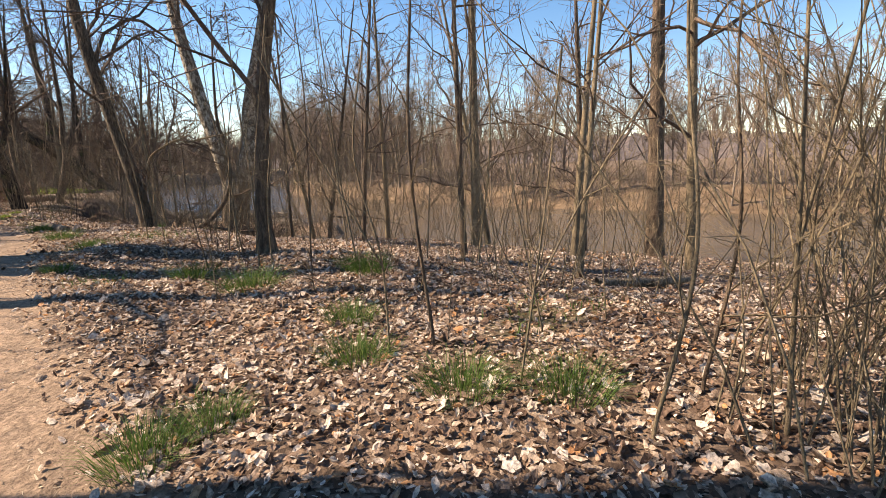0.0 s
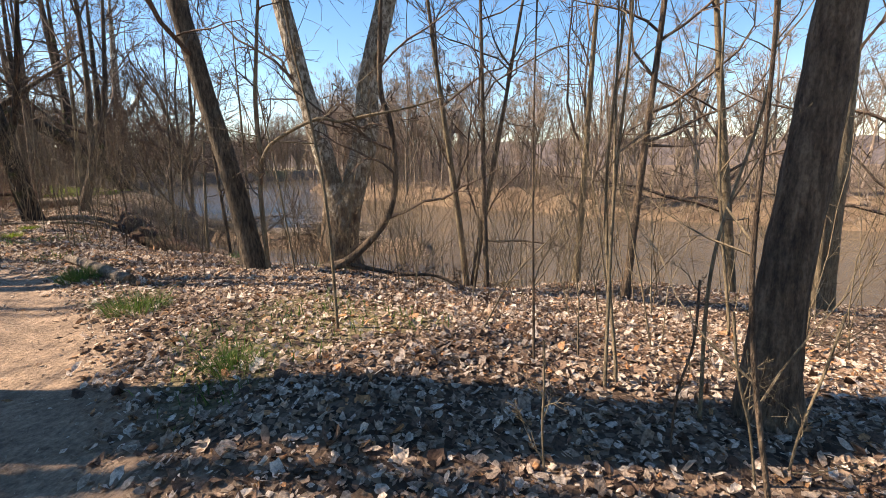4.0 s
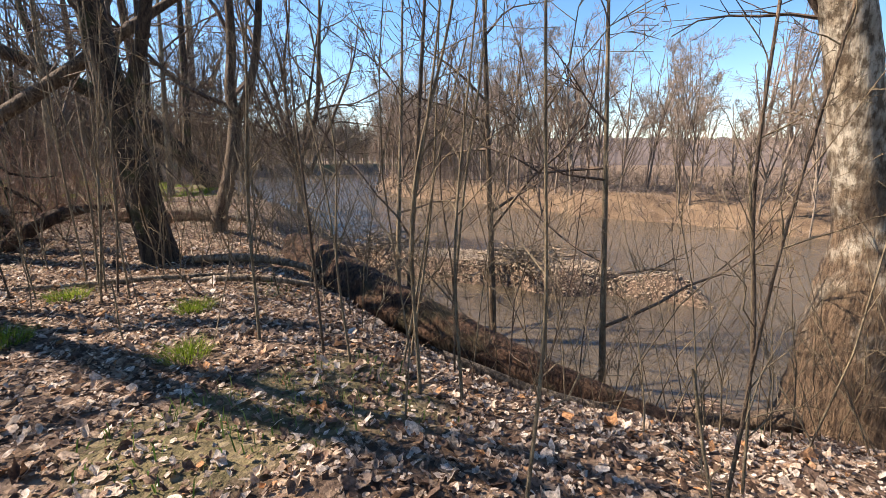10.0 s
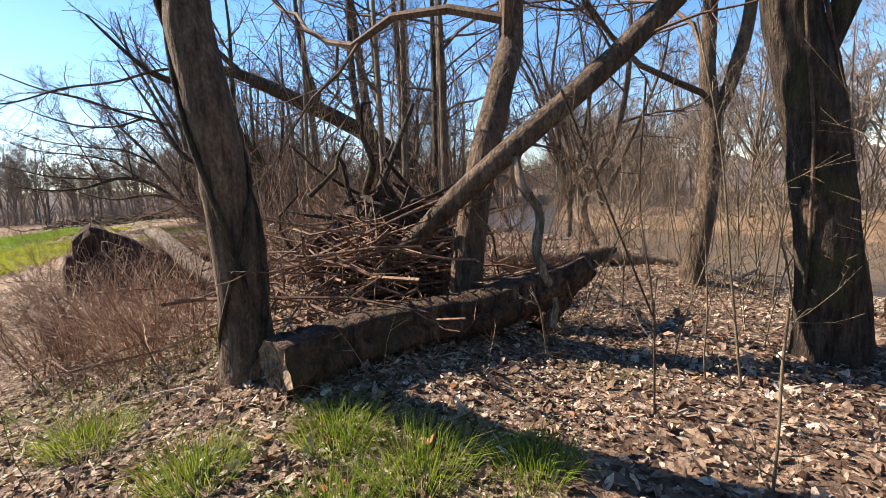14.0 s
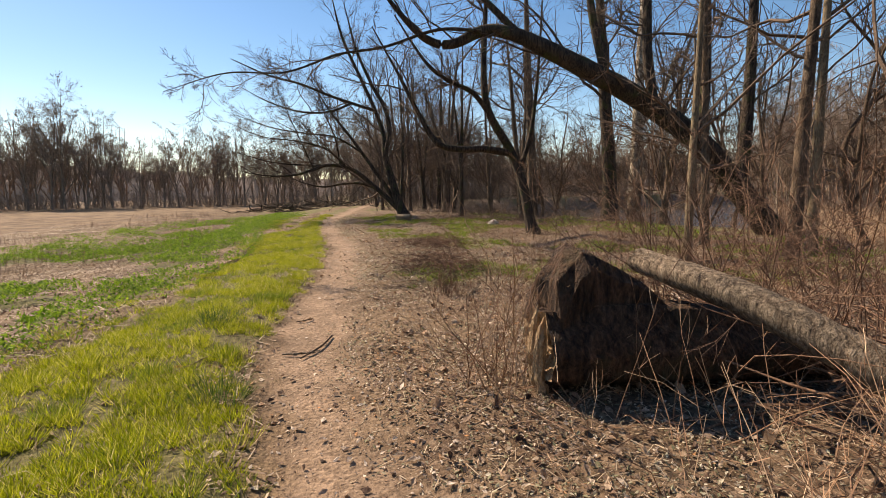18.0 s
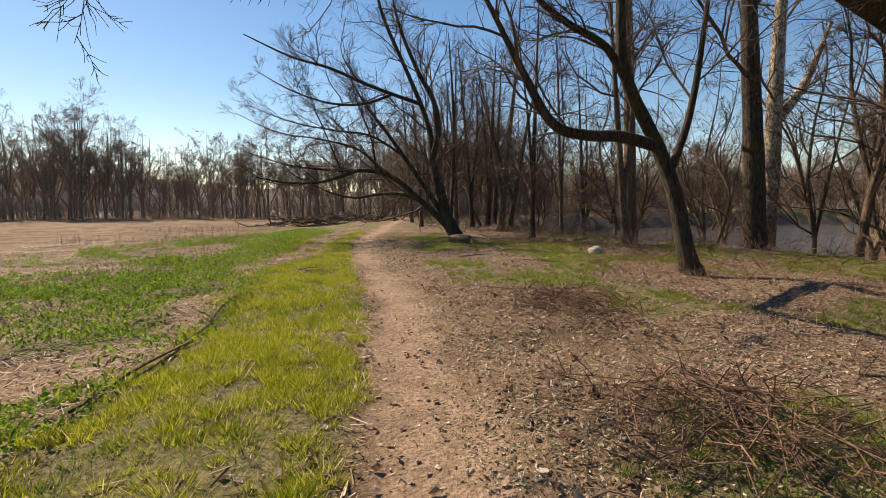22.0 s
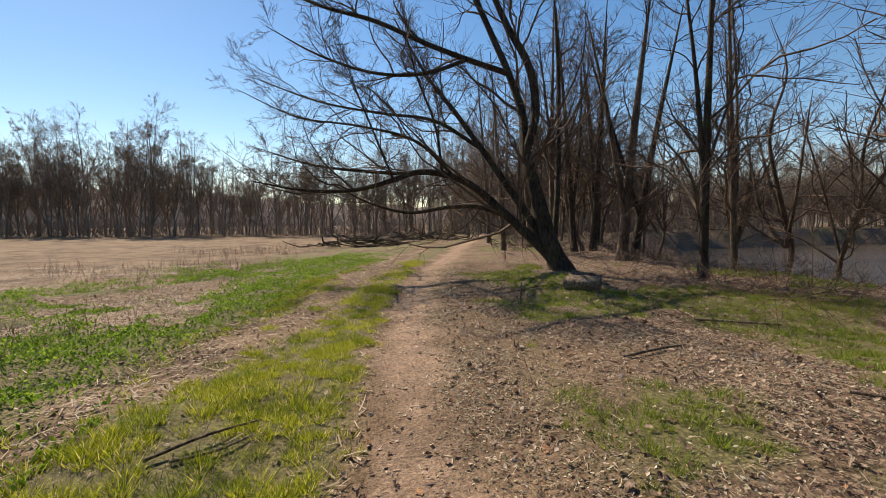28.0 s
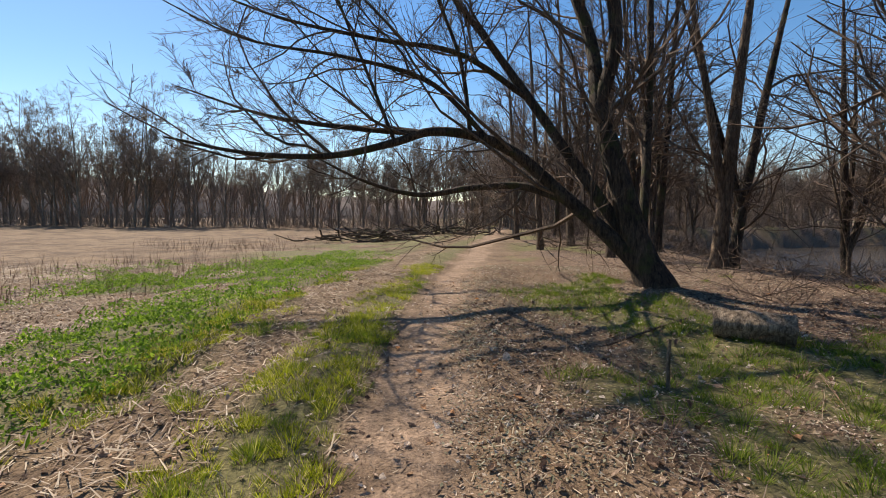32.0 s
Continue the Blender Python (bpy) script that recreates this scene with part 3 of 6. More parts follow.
# slighter trees along the water's edge
for k, (x, y, h, r, lx, ly) in enumerate(((9.7, 6.1, 11, 0.13, 0.1, 0.2), (11.6, 2.4, 12, 0.2, 0.3, 0.5), (12.6, 7.4, 9, 0.11, -1.4, 1.0), (8.1, 8.4, 8, 0.06, 0.5, -0.4), (10.9, 10.2, 9, 0.08, -0.8, -0.6), (7.4, 10.3, 7, 0.045, 0.4, 0.5),
                                          (9.6, 12.1, 9, 0.075, -1.2, 0.6), (10.4, 12.6, 9, 0.08, 0.9, -1.2), (7.9, 17.6, 7, 0.05, 0.2, 0.5), (8.4, 19.6, 8, 0.06, -0.5, 0.2), (9.2, 22.6, 8, 0.06, 0.6, 0.4), (7.2, 20.4, 7, 0.045, 0.2, -0.3),
                                          (8.6, 1.2, 9, 0.09, -0.6, 0.4), (6.9, 4.6, 8, 0.06, 0.5, 0.6), (9.1, 3.4, 9, 0.08, 0.8, -0.2), (13.2, 4.6, 10, 0.12, -0.6, 0.4), (6.4, 2.3, 7, 0.05, 0.4, -0.2),
                                          (6.6, 30.4, 10, 0.11, 0.3, 0.4), (5.2, 30.6, 9, 0.09, 0.2, 0.6), (7.4, 33.6, 11, 0.13, 0.3, 0.0), (9.3, 34.5, 11, 0.12, 0.4, 0.4), (8.4, 36.5, 10, 0.11, -0.4, 0.2), (4.4, 33.2, 8, 0.07, 0.3, 0.2))):
    z = float(ground_z(x, y))
    tree("tree", ("slim bare tree near the water's edge", "bare grey tree among the bank thicket")[y > 24], [[(x, y, z - 0.05, r), (x + lx * 0.15, y + ly * 0.2, z + h * 0.2, r * 0.85), (x + lx * 0.5, y + ly * 0.5, z + h * 0.5, r * 0.6), (x + lx, y + ly, z + h, 0.012)]],
         rng, (BARK_SAP, BARK)[k % 2], THIN, group="bank trees", sides=8)

# the field edge
tree("arching_tree", "huge dark willow trunk arching over towards the path", [
    [(13.2, 37.6, -0.6, 0.386), (11.9, 37.9, 0.7, 0.361), (10.5, 38.2, 2.3, 0.344), (9.3, 38.5, 3.3, 0.319), (7.9, 38.7, 4.1, 0.294), (6.4, 38.85, 4.75, 0.26), (5.2, 39.0, 5.25, 0.227), (4.4, 39.2, 5.6, 0.185), (3.6, 39.5, 5.75, 0.151), (2.7, 39.6, 5.35, 0.126), (2.0, 39.6, 5.4, 0.101), (1.3, 39.5, 5.9, 0.067), (0.3, 39.3, 6.9, 0.025)],
    [(8.5, 38.6, 3.9, 0.151), (8.3, 38.7, 5.6, 0.134), (8.4, 38.9, 9, 0.084), (8.6, 39.2, 13, 0.025)], [(7.0, 38.8, 4.55, 0.126), (6.5, 38.9, 6.6, 0.101), (6.4, 39.2, 10, 0.05), (6.2, 39, 13, 0.017)],
    [(10.0, 38.3, 2.8, 0.168), (10.2, 38.4, 5.0, 0.143), (10.1, 38.5, 9, 0.084), (10.2, 38.6, 13, 0.025)],
    [(3.7, 39.45, 5.7, 0.05), (2.2, 39.2, 5.55, 0.042), (0.8, 39.3, 5.05, 0.035), (-0.4, 39.0, 4.7, 0.029), (-1.6, 38.7, 4.15, 0.022), (-2.8, 38.25, 3.95, 0.015), (-4.0, 38.4, 3.55, 0.005)],
    [(4.5, 39.2, 5.6, 0.101), (3.6, 39.6, 6.6, 0.084), (2.4, 39.9, 7.8, 0.059), (1.0, 40.2, 9.4, 0.017)],
    [(11.4, 38.0, 1.3, 0.185), (11.6, 38.1, 4.5, 0.16), (11.7, 38.2, 8, 0.101), (11.8, 38.2, 12, 0.025)]],
    rng, BARK_DARK, ((12, 44, 0.26, 8, 0.2, 0.2, 5), (8, 44, 0.5, 6, 0.1, 0.1, 4), (7, 42, 0.6, 4, 0.0, 0.1, 3)), sides=14, least=0.0042)
tree("tree", "dark forked tree with a long limb reaching over the grass", [
    [(6.3, 41.5, -0.1, 0.22), (6.18, 41.6, 0.4, 0.18), (5.98, 41.85, 1.8, 0.16), (5.62, 42.05, 2.85, 0.15), (4.8, 41.95, 4.05, 0.125), (4.65, 42.0, 5.4, 0.10), (4.75, 42.0, 8, 0.06), (4.6, 41.9, 10.5, 0.02)],
    [(5.65, 42.02, 2.7, 0.125), (4.5, 41.65, 2.8, 0.12), (3.5, 41.4, 2.76, 0.105), (2.75, 41.3, 2.95, 0.09), (2.2, 41.45, 3.9, 0.07), (1.7, 41.7, 5.0, 0.045), (1.0, 42, 6.4, 0.02)],
    [(4.8, 41.95, 4.0, 0.09), (4.2, 41.85, 4.6, 0.08), (3.3, 41.8, 4.95, 0.065), (2.6, 41.9, 5.5, 0.05), (1.7, 42, 6.8, 0.02)],
    [(5.9, 41.9, 2.0, 0.09), (6.3, 41.8, 3.4, 0.075), (6.5, 41.7, 5.4, 0.05), (6.6, 41.6, 8, 0.02)]], rng, BARK_DARK, CROWN, least=0.0045)
tree("tree", "thick straight dark trunk at the edge of the bank", [
    [(12.66, 45.6, -0.2, 0.359), (12.5, 45.6, 2.4, 0.312), (12.2, 45.7, 6, 0.265), (11.8, 45.8, 11, 0.156), (11.6, 46, 15, 0.039)]], rng, BARK_DARK, CROWN, least=0.008)
tree("sycamore", "tall pale mottled sycamore behind the bank trees", [
    [(16.0, 48.0, -1.0, 0.36), (16.1, 48.0, 3.0, 0.31), (16.2, 48.1, 7, 0.25), (16.4, 48.2, 11, 0.16), (16.6, 48.3, 15, 0.04)], [(16.15, 48, 4.6, 0.2), (17.3, 47.8, 6.2, 0.16), (18.2, 47.6, 8.5, 0.06)]], rng, SYCAMORE, CROWN, least=0.008)
tree("tree", "tall straight tree above the river bank", [
    [(10.6, 49.2, -0.2, 0.26), (10.45, 49.3, 4.85, 0.21), (10.3, 49.4, 8.74, 0.15), (10.2, 49.5, 14, 0.03)]], rng, BARK, CROWN, least=0.008)
tree("tree", "great spreading tree whose limbs arch low over the path", [
    [(4.98, 54.15, -0.15, 0.313), (4.62, 54.35, 0.7, 0.258), (4.28, 54.6, 2.1, 0.224), (4.02, 55.0, 3.5, 0.184), (4.02, 55.5, 4.9, 0.136), (3.68, 55.8, 6.2, 0.116), (3.0, 56.2, 8, 0.095), (2.0, 56.6, 10.5, 0.082), (1.5, 57, 13, 0.02)],
    [(4.75, 54.3, 0.25, 0.177), (4.1, 54.5, 0.95, 0.156), (3.3, 54.9, 1.75, 0.136), (2.35, 55.1, 2.6, 0.116), (1.5, 55.1, 2.95, 0.102), (0.6, 55.0, 3.0, 0.088), (-0.1, 54.8, 2.75, 0.075), (-1.2, 54.3, 2.42, 0.058), (-2.5, 53.9, 2.38, 0.037), (-3.8, 53.7, 2.6, 0.014)],
    [(0.4, 54.95, 2.95, 0.061), (-0.9, 54.8, 3.0, 0.048), (-2.4, 54.6, 3.15, 0.031), (-3.9, 54.5, 3.6, 0.01)],
    [(3.3, 54.9, 1.7, 0.088), (2.5, 55.3, 1.98, 0.082), (1.5, 55.6, 1.95, 0.068), (0.4, 55.8, 1.8, 0.054), (-0.8, 56.0, 2.1, 0.034), (-2.0, 56.2, 2.7, 0.014)],
    [(4.5, 54.5, 0.85, 0.136), (3.7, 55.0, 2.2, 0.116), (2.7, 55.5, 3.8, 0.095), (1.9, 55.8, 5.0, 0.075), (1.0, 56.0, 6.2, 0.054), (0, 56.2, 8, 0.02)],
    [(4.0, 55.0, 3.6, 0.143), (4.3, 55.0, 4.9, 0.136), (4.1, 55.1, 6.3, 0.122), (3.4, 55.2, 7.6, 0.102), (2.6, 55.3, 9.5, 0.068), (2.0, 55.4, 12, 0.02)],
    [(3.7, 55.8, 6.25, 0.102), (2.4, 55.6, 6.55, 0.088), (1.0, 55.3, 6.9, 0.078), (-0.6, 55.0, 7.4, 0.065), (-2.2, 54.8, 7.7, 0.048), (-4.0, 54.7, 8.4, 0.02)],
    [(2.2, 55.55, 6.55, 0.068), (0.9, 55.2, 6.0, 0.061), (-0.6, 55.0, 5.9, 0.048), (-2.2, 54.8, 6.3, 0.031), (-3.6, 54.7, 7.0, 0.01)],
    [(2.7, 55.5, 3.8, 0.068), (1.2, 55.3, 4.6, 0.054), (-0.4, 55.1, 4.75, 0.041), (-2.2, 54.9, 5.0, 0.027), (-4.0, 54.8, 5.6, 0.01)],
    [(1.8, 55.1, 2.85, 0.054), (0.6, 54.9, 3.9, 0.048), (-1.0, 54.8, 4.3, 0.034), (-2.8, 54.6, 4.5, 0.02), (-4.4, 54.5, 5.2, 0.008)],
    [(1.4, 55.1, 2.98, 0.048), (1.2, 55.3, 4.5, 0.041), (0.6, 55.5, 6.2, 0.027), (0.2, 55.6, 8.2, 0.01)],
    [(-0.1, 54.8, 2.75, 0.041), (-0.6, 54.9, 4.0, 0.034), (-1.2, 55.0, 5.5, 0.024), (-1.7, 55.1, 7, 0.008)],
    [(4.75, 54.5, 0.9, 0.095), (5.05, 55.0, 3.2, 0.082), (5.1, 55.2, 6.0, 0.061), (4.9, 55.3, 9.5, 0.02)]],
    rng, BARK_DARK, ((13, 42, 0.40, 8, 0.6, 0.12, 4), (9, 42, 0.5, 5, 0.3, 0.1, 3), (7, 40, 0.6, 3, 0.2, 0.1, 3)), TWIG, sides=12, least=0.0046)
for k, (x, y, h, r, lx, ly) in enumerate(((8.6, 57.6, 11, 0.22, 1.3, 0.5), (9.3, 58.0, 10, 0.17, 2.0, 0.3), (10.2, 53.8, 10, 0.11, -0.4, 0.2), (16.2, 61.2, 12, 0.17, -0.5, 0.5), (6.9, 60.5, 11, 0.15, 0.3, 1), (9.9, 63, 12, 0.18, 0.3, -0.5),
                             (7.6, 66, 12, 0.17, -1, 0), (12.4, 68, 13, 0.2, 0.5, 0), (6.4, 71, 11, 0.15, -0.8, 0), (10, 75, 12, 0.18, 0, 0), (8.9, 47.2, 10, 0.15, -0.7, 0.6),  (8.3, 61.5, 11, 0.16, -0.9, 0.2), (5.6, 64, 10, 0.13, -0.6, 0.5), (7.4, 51.35, 10, 0.13, 0.3, 0.3))):
    z = float(ground_z(x, y))
    tree("tree", "bare dark tree on the wooded river bank", [[(x, y, z - 0.05, r), (x + lx * 0.1, y + ly * 0.2, z + h * 0.13, r * 0.86), (x + lx * 0.45, y + ly * 0.6, z + h * 0.5, r * 0.6), (x + lx, y + ly, z + h, 0.02)],
                                                        [(x + lx * 0.12, y + ly * 0.25, z + h * (0.15 + 0.02 * (k % 5)), r * 0.6), (x - lx * 0.4, y + 0.3, z + h * 0.5, r * 0.4), (x - lx * 0.8 - 0.3, y + 0.5, z + h * 0.85, 0.02)]],
         rng, (BARK, BARK_DARK)[k % 2], ((10, 46, 0.38, 8, 0.35, 0.12, 4), (9, 44, 0.5, 5, 0.2, 0.1, 3), (7, 42, 0.6, 3, 0.1, 0.1, 3)), group="bank trees", least=0.0055)
# more of the bank wood, grown from a few kinds
def bank_kind(k):
    q = np.random.default_rng(500 + k)
    h, w = 9.0 + 2.5 * q.random(), 0.08 + 0.05 * q.random()
    lx, ly = q.normal(size=2) * 1.3
    j = q.normal(size=(6, 2)) * 0.28
    stems = [[(0, 0, -0.1, w), (lx * 0.1 + j[0, 0], ly * 0.1 + j[0, 1], h * 0.16, w * 0.88), (lx * 0.25 + j[1, 0], ly * 0.3 + j[1, 1], h * 0.36, w * 0.72), (lx * 0.5 - j[0, 0], ly * 0.5 - j[0, 1], h * 0.58, w * 0.52), (lx * 0.8 + j[2, 0], ly * 0.8 + j[2, 1], h * 0.8, w * 0.3), (lx, ly, h, 0.012)]]
    for i in range(3):
        a, b = q.uniform(0, 6.28), q.uniform(0.05, 0.4)
        c, s, g = math.cos(a), math.sin(a), q.uniform(1.2, 2.8)
        p = np.array(stems[0][int(b * 5)][:2])
        stems.append([(*p, h * (0.16, 0.16, 0.36)[int(b * 5)], w * 0.6), (*(p + np.array([c, s]) * 0.45 * g), h * (b + 0.17), w * 0.45), (*(p + np.array([c, s]) * 0.75 * g + j[3 + i]), h * (b + 0.36), w * 0.3), (*(p + np.array([c, s]) * g), h * min(0.92, b + 0.52), 0.012)])
    return tree("tree", "slender dark bare tree in the bank wood", stems, q, BARK, ((10, 46, 0.36, 7, 0.3, 0.15, 4), (8, 44, 0.5, 4, 0.15, 0.1, 3), (7, 42, 0.6, 3, 0.1, 0.1, 3)), group="bank trees", sides=8, least=0.006)


BANK = [bank_kind(k) for k in range(6)]
r = np.random.default_rng(14)
k = 0
for y in np.arange(31.0, 98, 2.3):
    lo = max(float(along(y, PATH)) + np.interp(y, [31, 45, 60, 75], [6.0, 6.5, 5.0, 3.5]), float(along(y, BROW)) - 5.5)
    x = lo + r.random() * (float(along(y, SHORE)) - 0.8 - lo)
    if 36.5 < y < 41.5 and x < 9:
        continue
    m = Matrix.Translation((x, y, float(ground_z(x, y)))) @ Matrix.Rotation(r.uniform(0, 6.28), 4, "Z") @ Matrix.Scale(r.uniform(0.7, 1.15), 4)
    if k < len(BANK):
        BANK[k].matrix_basis = m
    else:
        copy_thing(BANK[k % len(BANK)], Matrix.Identity(4)).matrix_basis = m
    k += 1
# unseen trees left of the path, added to throw their shadows over it
tree("tree", "thick twin-stemmed tree standing over the earth path", [
    [(0.55, 11.8, -0.05, 0.42), (0.6, 11.8, 1.5, 0.39), (0.75, 11.75, 3.2, 0.36), (0.9, 11.7, 5.0, 0.32), (1.1, 11.6, 7.5, 0.22), (1.3, 11.6, 11, 0.05)],
    [(0.45, 11.6, 0.3, 0.28), (0.2, 11.1, 1.6, 0.25), (0.05, 10.85, 3.6, 0.22), (-0.1, 10.7, 6, 0.15), (-0.2, 10.6, 9.5, 0.03)],
    [(0.9, 11.7, 4.6, 0.18), (2.0, 11.2, 6.0, 0.13), (3.2, 10.8, 7.5, 0.08), (4.2, 10.4, 8.6, 0.02)]], rng, BARK, CROWN[:2] + ((4, 46, 0.6, 2, 0.1, 0.12, 3),), group="path trees")
for (x, y, h, r, lx) in ((-0.9, 9.6, 10, 0.2, 0.2), (-3.2, 16.5, 12, 0.2, 0.3), (-3.6, 21.5, 11, 0.2, 0.4), (-3.5, 5, 11, 0.2, 0.2), (-0.3, 17.9, 10, 0.16, 0.6), (-1.9, 20.2, 12, 0.26, 1.4), (-2.6, 24.0, 12, 0.22, 0.5), (-2.2, 14.0, 11, 0.22, 0.4), (-1.6, 5.2, 11, 0.24, 0.3)):
    tree("tree", "unseen bare tree shading the earth path", [[(x, y, -0.05, r), (x + lx * 0.2, y, h * 0.25, r * 0.85), (x + lx * 0.5, y + 0.2, h * 0.55, r * 0.6), (x + lx, y + 0.3, h, 0.03)]], rng, BARK, CROWN[:2] + ((4, 46, 0.6, 2, 0.1, 0.12, 3),), group="path trees")


# far trees: a few grown once and set out many times
def far_stems(k):
    r = np.random.default_rng(100 + k)
    h = 11.5 + 2 * r.random()
    lean = r.normal(size=2) * 0.5
    w0 = r.uniform(0.08, 0.14)
    stems = [[(0, 0, 0, w0), (lean[0] * 0.3, lean[1] * 0.3 + r.normal() * 0.2, h * 0.3, w0 * 0.8), (lean[0] * 0.6 + r.normal() * 0.3, lean[1] * 0.6, h * 0.62, w0 * 0.5), (lean[0], lean[1], h, 0.012)]]
    for j in range(6):
        a, b, w = r.uniform(0, 6.28), r.uniform(0.08, 0.5), r.uniform(1.2, 3.4)
        s = np.array([math.cos(a), math.sin(a)])
        p0 = np.array(lean) * b
        stems.append([(*p0, h * b, w0 * 0.65), (*(p0 + s * 0.45 * w), h * (b + 0.18), w0 * 0.5), (*(p0 + s * w), h * min(b + 0.42, 0.93), 0.012)])
    return r, stems


def far_tree(k):
    r, stems = far_stems(k)
    return tree("tree", "bare winter tree in the wood beyond", stems, r, BARK_FAR_HAZED, ((9, 44, 0.34, 5, 0.35, 0.3, 3), (8, 44, 0.55, 3, 0.2, 0.1, 3), (7, 42, 0.7, 2, 0.15, 0.1, 3)), TWIG_FAR_HAZED, sides=6, group="far wood", least=0.009)


FAR = [far_tree(k) for k in range(7)]
spots, back = [], []
r = np.random.default_rng(8)
for y in np.arange(-22, 78, 2.7):                       # across the river
    for row in range(4):
        yy = y + r.uniform(-1.3, 1.3)
        p = (float(along(yy, FAR_SHORE)) + 3.0 + row * 4.5 + r.uniform(-2, 2), yy, r.uniform(0.55, 0.98) * float(np.interp(yy, [25, 50], [1.0, 1.2])))
        (spots if row < 2 else back).append(p)
for x in np.arange(-72, 135, 2.3):                        # beyond the field and round the river's bend
    for row in range(4):
        p = (x + r.uniform(-1.2, 1.2), (106 - 0.12 * (x + 33) if x < 14 else 101 + 0.12 * (x - 14)) + row * 3.4 + r.uniform(-1.7, 1.7), r.uniform(0.8, 1.12) * float(0.8 + 0.6 * wobble(x, 0, 9, 31)) * 0.9)
        (spots if row < 2 else back).append(p)
        if x > 8 or row == 3:
            back.append((p[0] + 1.2, p[1] + 9 + r.uniform(-3, 3), p[2]))
for x in np.arange(47, 112, 2.4):                        # the outer bank of the bend
    for row in range(3):
        p = (x + r.uniform(-1.5, 1.5), float(np.interp(x, [38, 41, 54, 82, 150], [54, 58, 67, 75, 83])) - row * 4.0 + r.uniform(-1.5, 1.5), r.uniform(0.6, 1.0))
        (spots if row < 1 and x < 70 else back).append(p)
for y in np.arange(78, 108, 2.6):                        # the near bank further on
    for row in range(3):
        p = (float(along(y, PATH)) + 1 + row * 4 + r.uniform(-1.5, 1.5), y + r.uniform(-1, 1), r.uniform(0.6, 0.95))
        (spots if row < 1 else back).append(p)
for k, (x, y, s) in enumerate(spots):
    m = Matrix.Translation((x, y, float(ground_z(x, y)) - 0.1)) @ Matrix.Rotation(r.uniform(0, 6.28), 4, "Z") @ Matrix.Scale(s, 4)
    if k < len(FAR):
        FAR[k].matrix_basis = m
    else:
        copy_thing(FAR[k % len(FAR)], Matrix.Identity(4)).matrix_basis = m
kinds = []
for k in range(4):
    q, stems = far_stems(40 + k)
    P = np.stack([curve(s, 5)[:, :3] for s in stems])
    R = np.stack([np.maximum(curve(s, 5)[:, 3], 0.02) for s in stems])
    P1, R1 = sprout(q, P, R, 5, 46, 0.38, 2, 0.4, start=0.2, least=0.02)
    P2, R2 = sprout(q, P1, R1, 4, 42, 0.65, 2, 0.2, start=0.1, least=0.02)
    kinds.append(tubes([(P, R, 4), (P1, R1, 3), (P2, R2, 3)]))
vs, fs, n = [], [], 0
for x, y, s in back:
    v, f = kinds[int(r.integers(4))]
    a = r.uniform(0, 6.28)
    c, d = math.cos(a) * s, math.sin(a) * s
    vs.append(np.stack([v[:, 0] * c - v[:, 1] * d + x, v[:, 0] * d + v[:, 1] * c + y, v[:, 2] * s + float(ground_z(x, y)) - 0.1], 1))
    fs.append(f + n)
    n += len(v)
stuff("far_wood", mesh_from("far_wood", np.concatenate(vs), np.concatenate(fs), TWIG_FAR_HAZED), "depth of bare grey-brown winter woodland", "woods")


# ---- undergrowth ----
def stems_at(rng, x, y, low, high, lean, radius, n=4, droop=0.0, upright=1.0):
    """Thin stems standing at the places given."""
    k = len(x)
    p = np.stack([x, y, ground_z(x, y) - 0.03], 1)
    h = rng.uniform(low, high, k)
    d = unit(np.concatenate([lean * rng.normal(size=(k, 2)), np.full((k, 1), upright)], 1))
    pts = [p]
    for i in range(n - 1):
        d = unit(d + 0.12 * rng.normal(size=d.shape) + np.array([0, 0, -droop]))
        pts.append(pts[-1] + d * (h / (n - 1))[:, None])
    return np.stack(pts, 1), (radius * rng.uniform(0.6, 1.4, k))[:, None] * np.linspace(1, 0.35, n)[None]


def scatter(rng, n, x0, x1, y0, y1, keep):
    x, y = rng.uniform(x0, x1, n), rng.uniform(y0, y1, n)
    k = rng.random(n) < keep(x, y)
    return x[k], y[k]


r = np.random.default_rng(21)
# brush on the far bank
y = r.uniform(-25, 84, 7000)
x = along(y, FAR_SHORE) + 0.6 + 26 * r.random(7000) ** 1.2
P, R = stems_at(r, x, y, 0.4, 2.0, 0.7, 0.014, 3)
tall = (np.where(y > 30, 1.2, 1.0) * (0.5 + 1.0 * wobble(x, y, 4.0, 81)))[:, None]
P[..., 2] = P[:, :1, 2] + (P[..., 2] - P[:, :1, 2]) * tall
P2, R2 = sprout(r, P, R, 3, 42, 0.6, 2, 0.2, start=0.1, least=0.012)
stuff("brush", mesh_from("brush", *tubes([(P, R, 3), (P2, R2, 3)]), TWIG_FAR_HAZED), "brown leafless brush along the far river bank", "brush")
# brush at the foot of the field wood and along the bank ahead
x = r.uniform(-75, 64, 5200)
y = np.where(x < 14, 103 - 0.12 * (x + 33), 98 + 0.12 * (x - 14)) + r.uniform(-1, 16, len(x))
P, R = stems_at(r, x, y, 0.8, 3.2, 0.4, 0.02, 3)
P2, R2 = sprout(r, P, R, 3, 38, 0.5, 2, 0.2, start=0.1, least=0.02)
stuff("brush", mesh_from("brush", *tubes([(P, R, 3), (P2, R2, 3)]), TWIG_FAR_HAZED), "grey thicket at the foot of the wood", "brush")
y = 40 + 60 * r.random(2800) ** 0.8
low = along(y, PATH) + np.interp(y, [40, 50, 58, 66], [8.0, 6.0, 4.6, 2.6])
x = low + (along(y, SHORE) - low) * r.random(2800) ** 1.2
k = ground_z(x, y) > -1.9
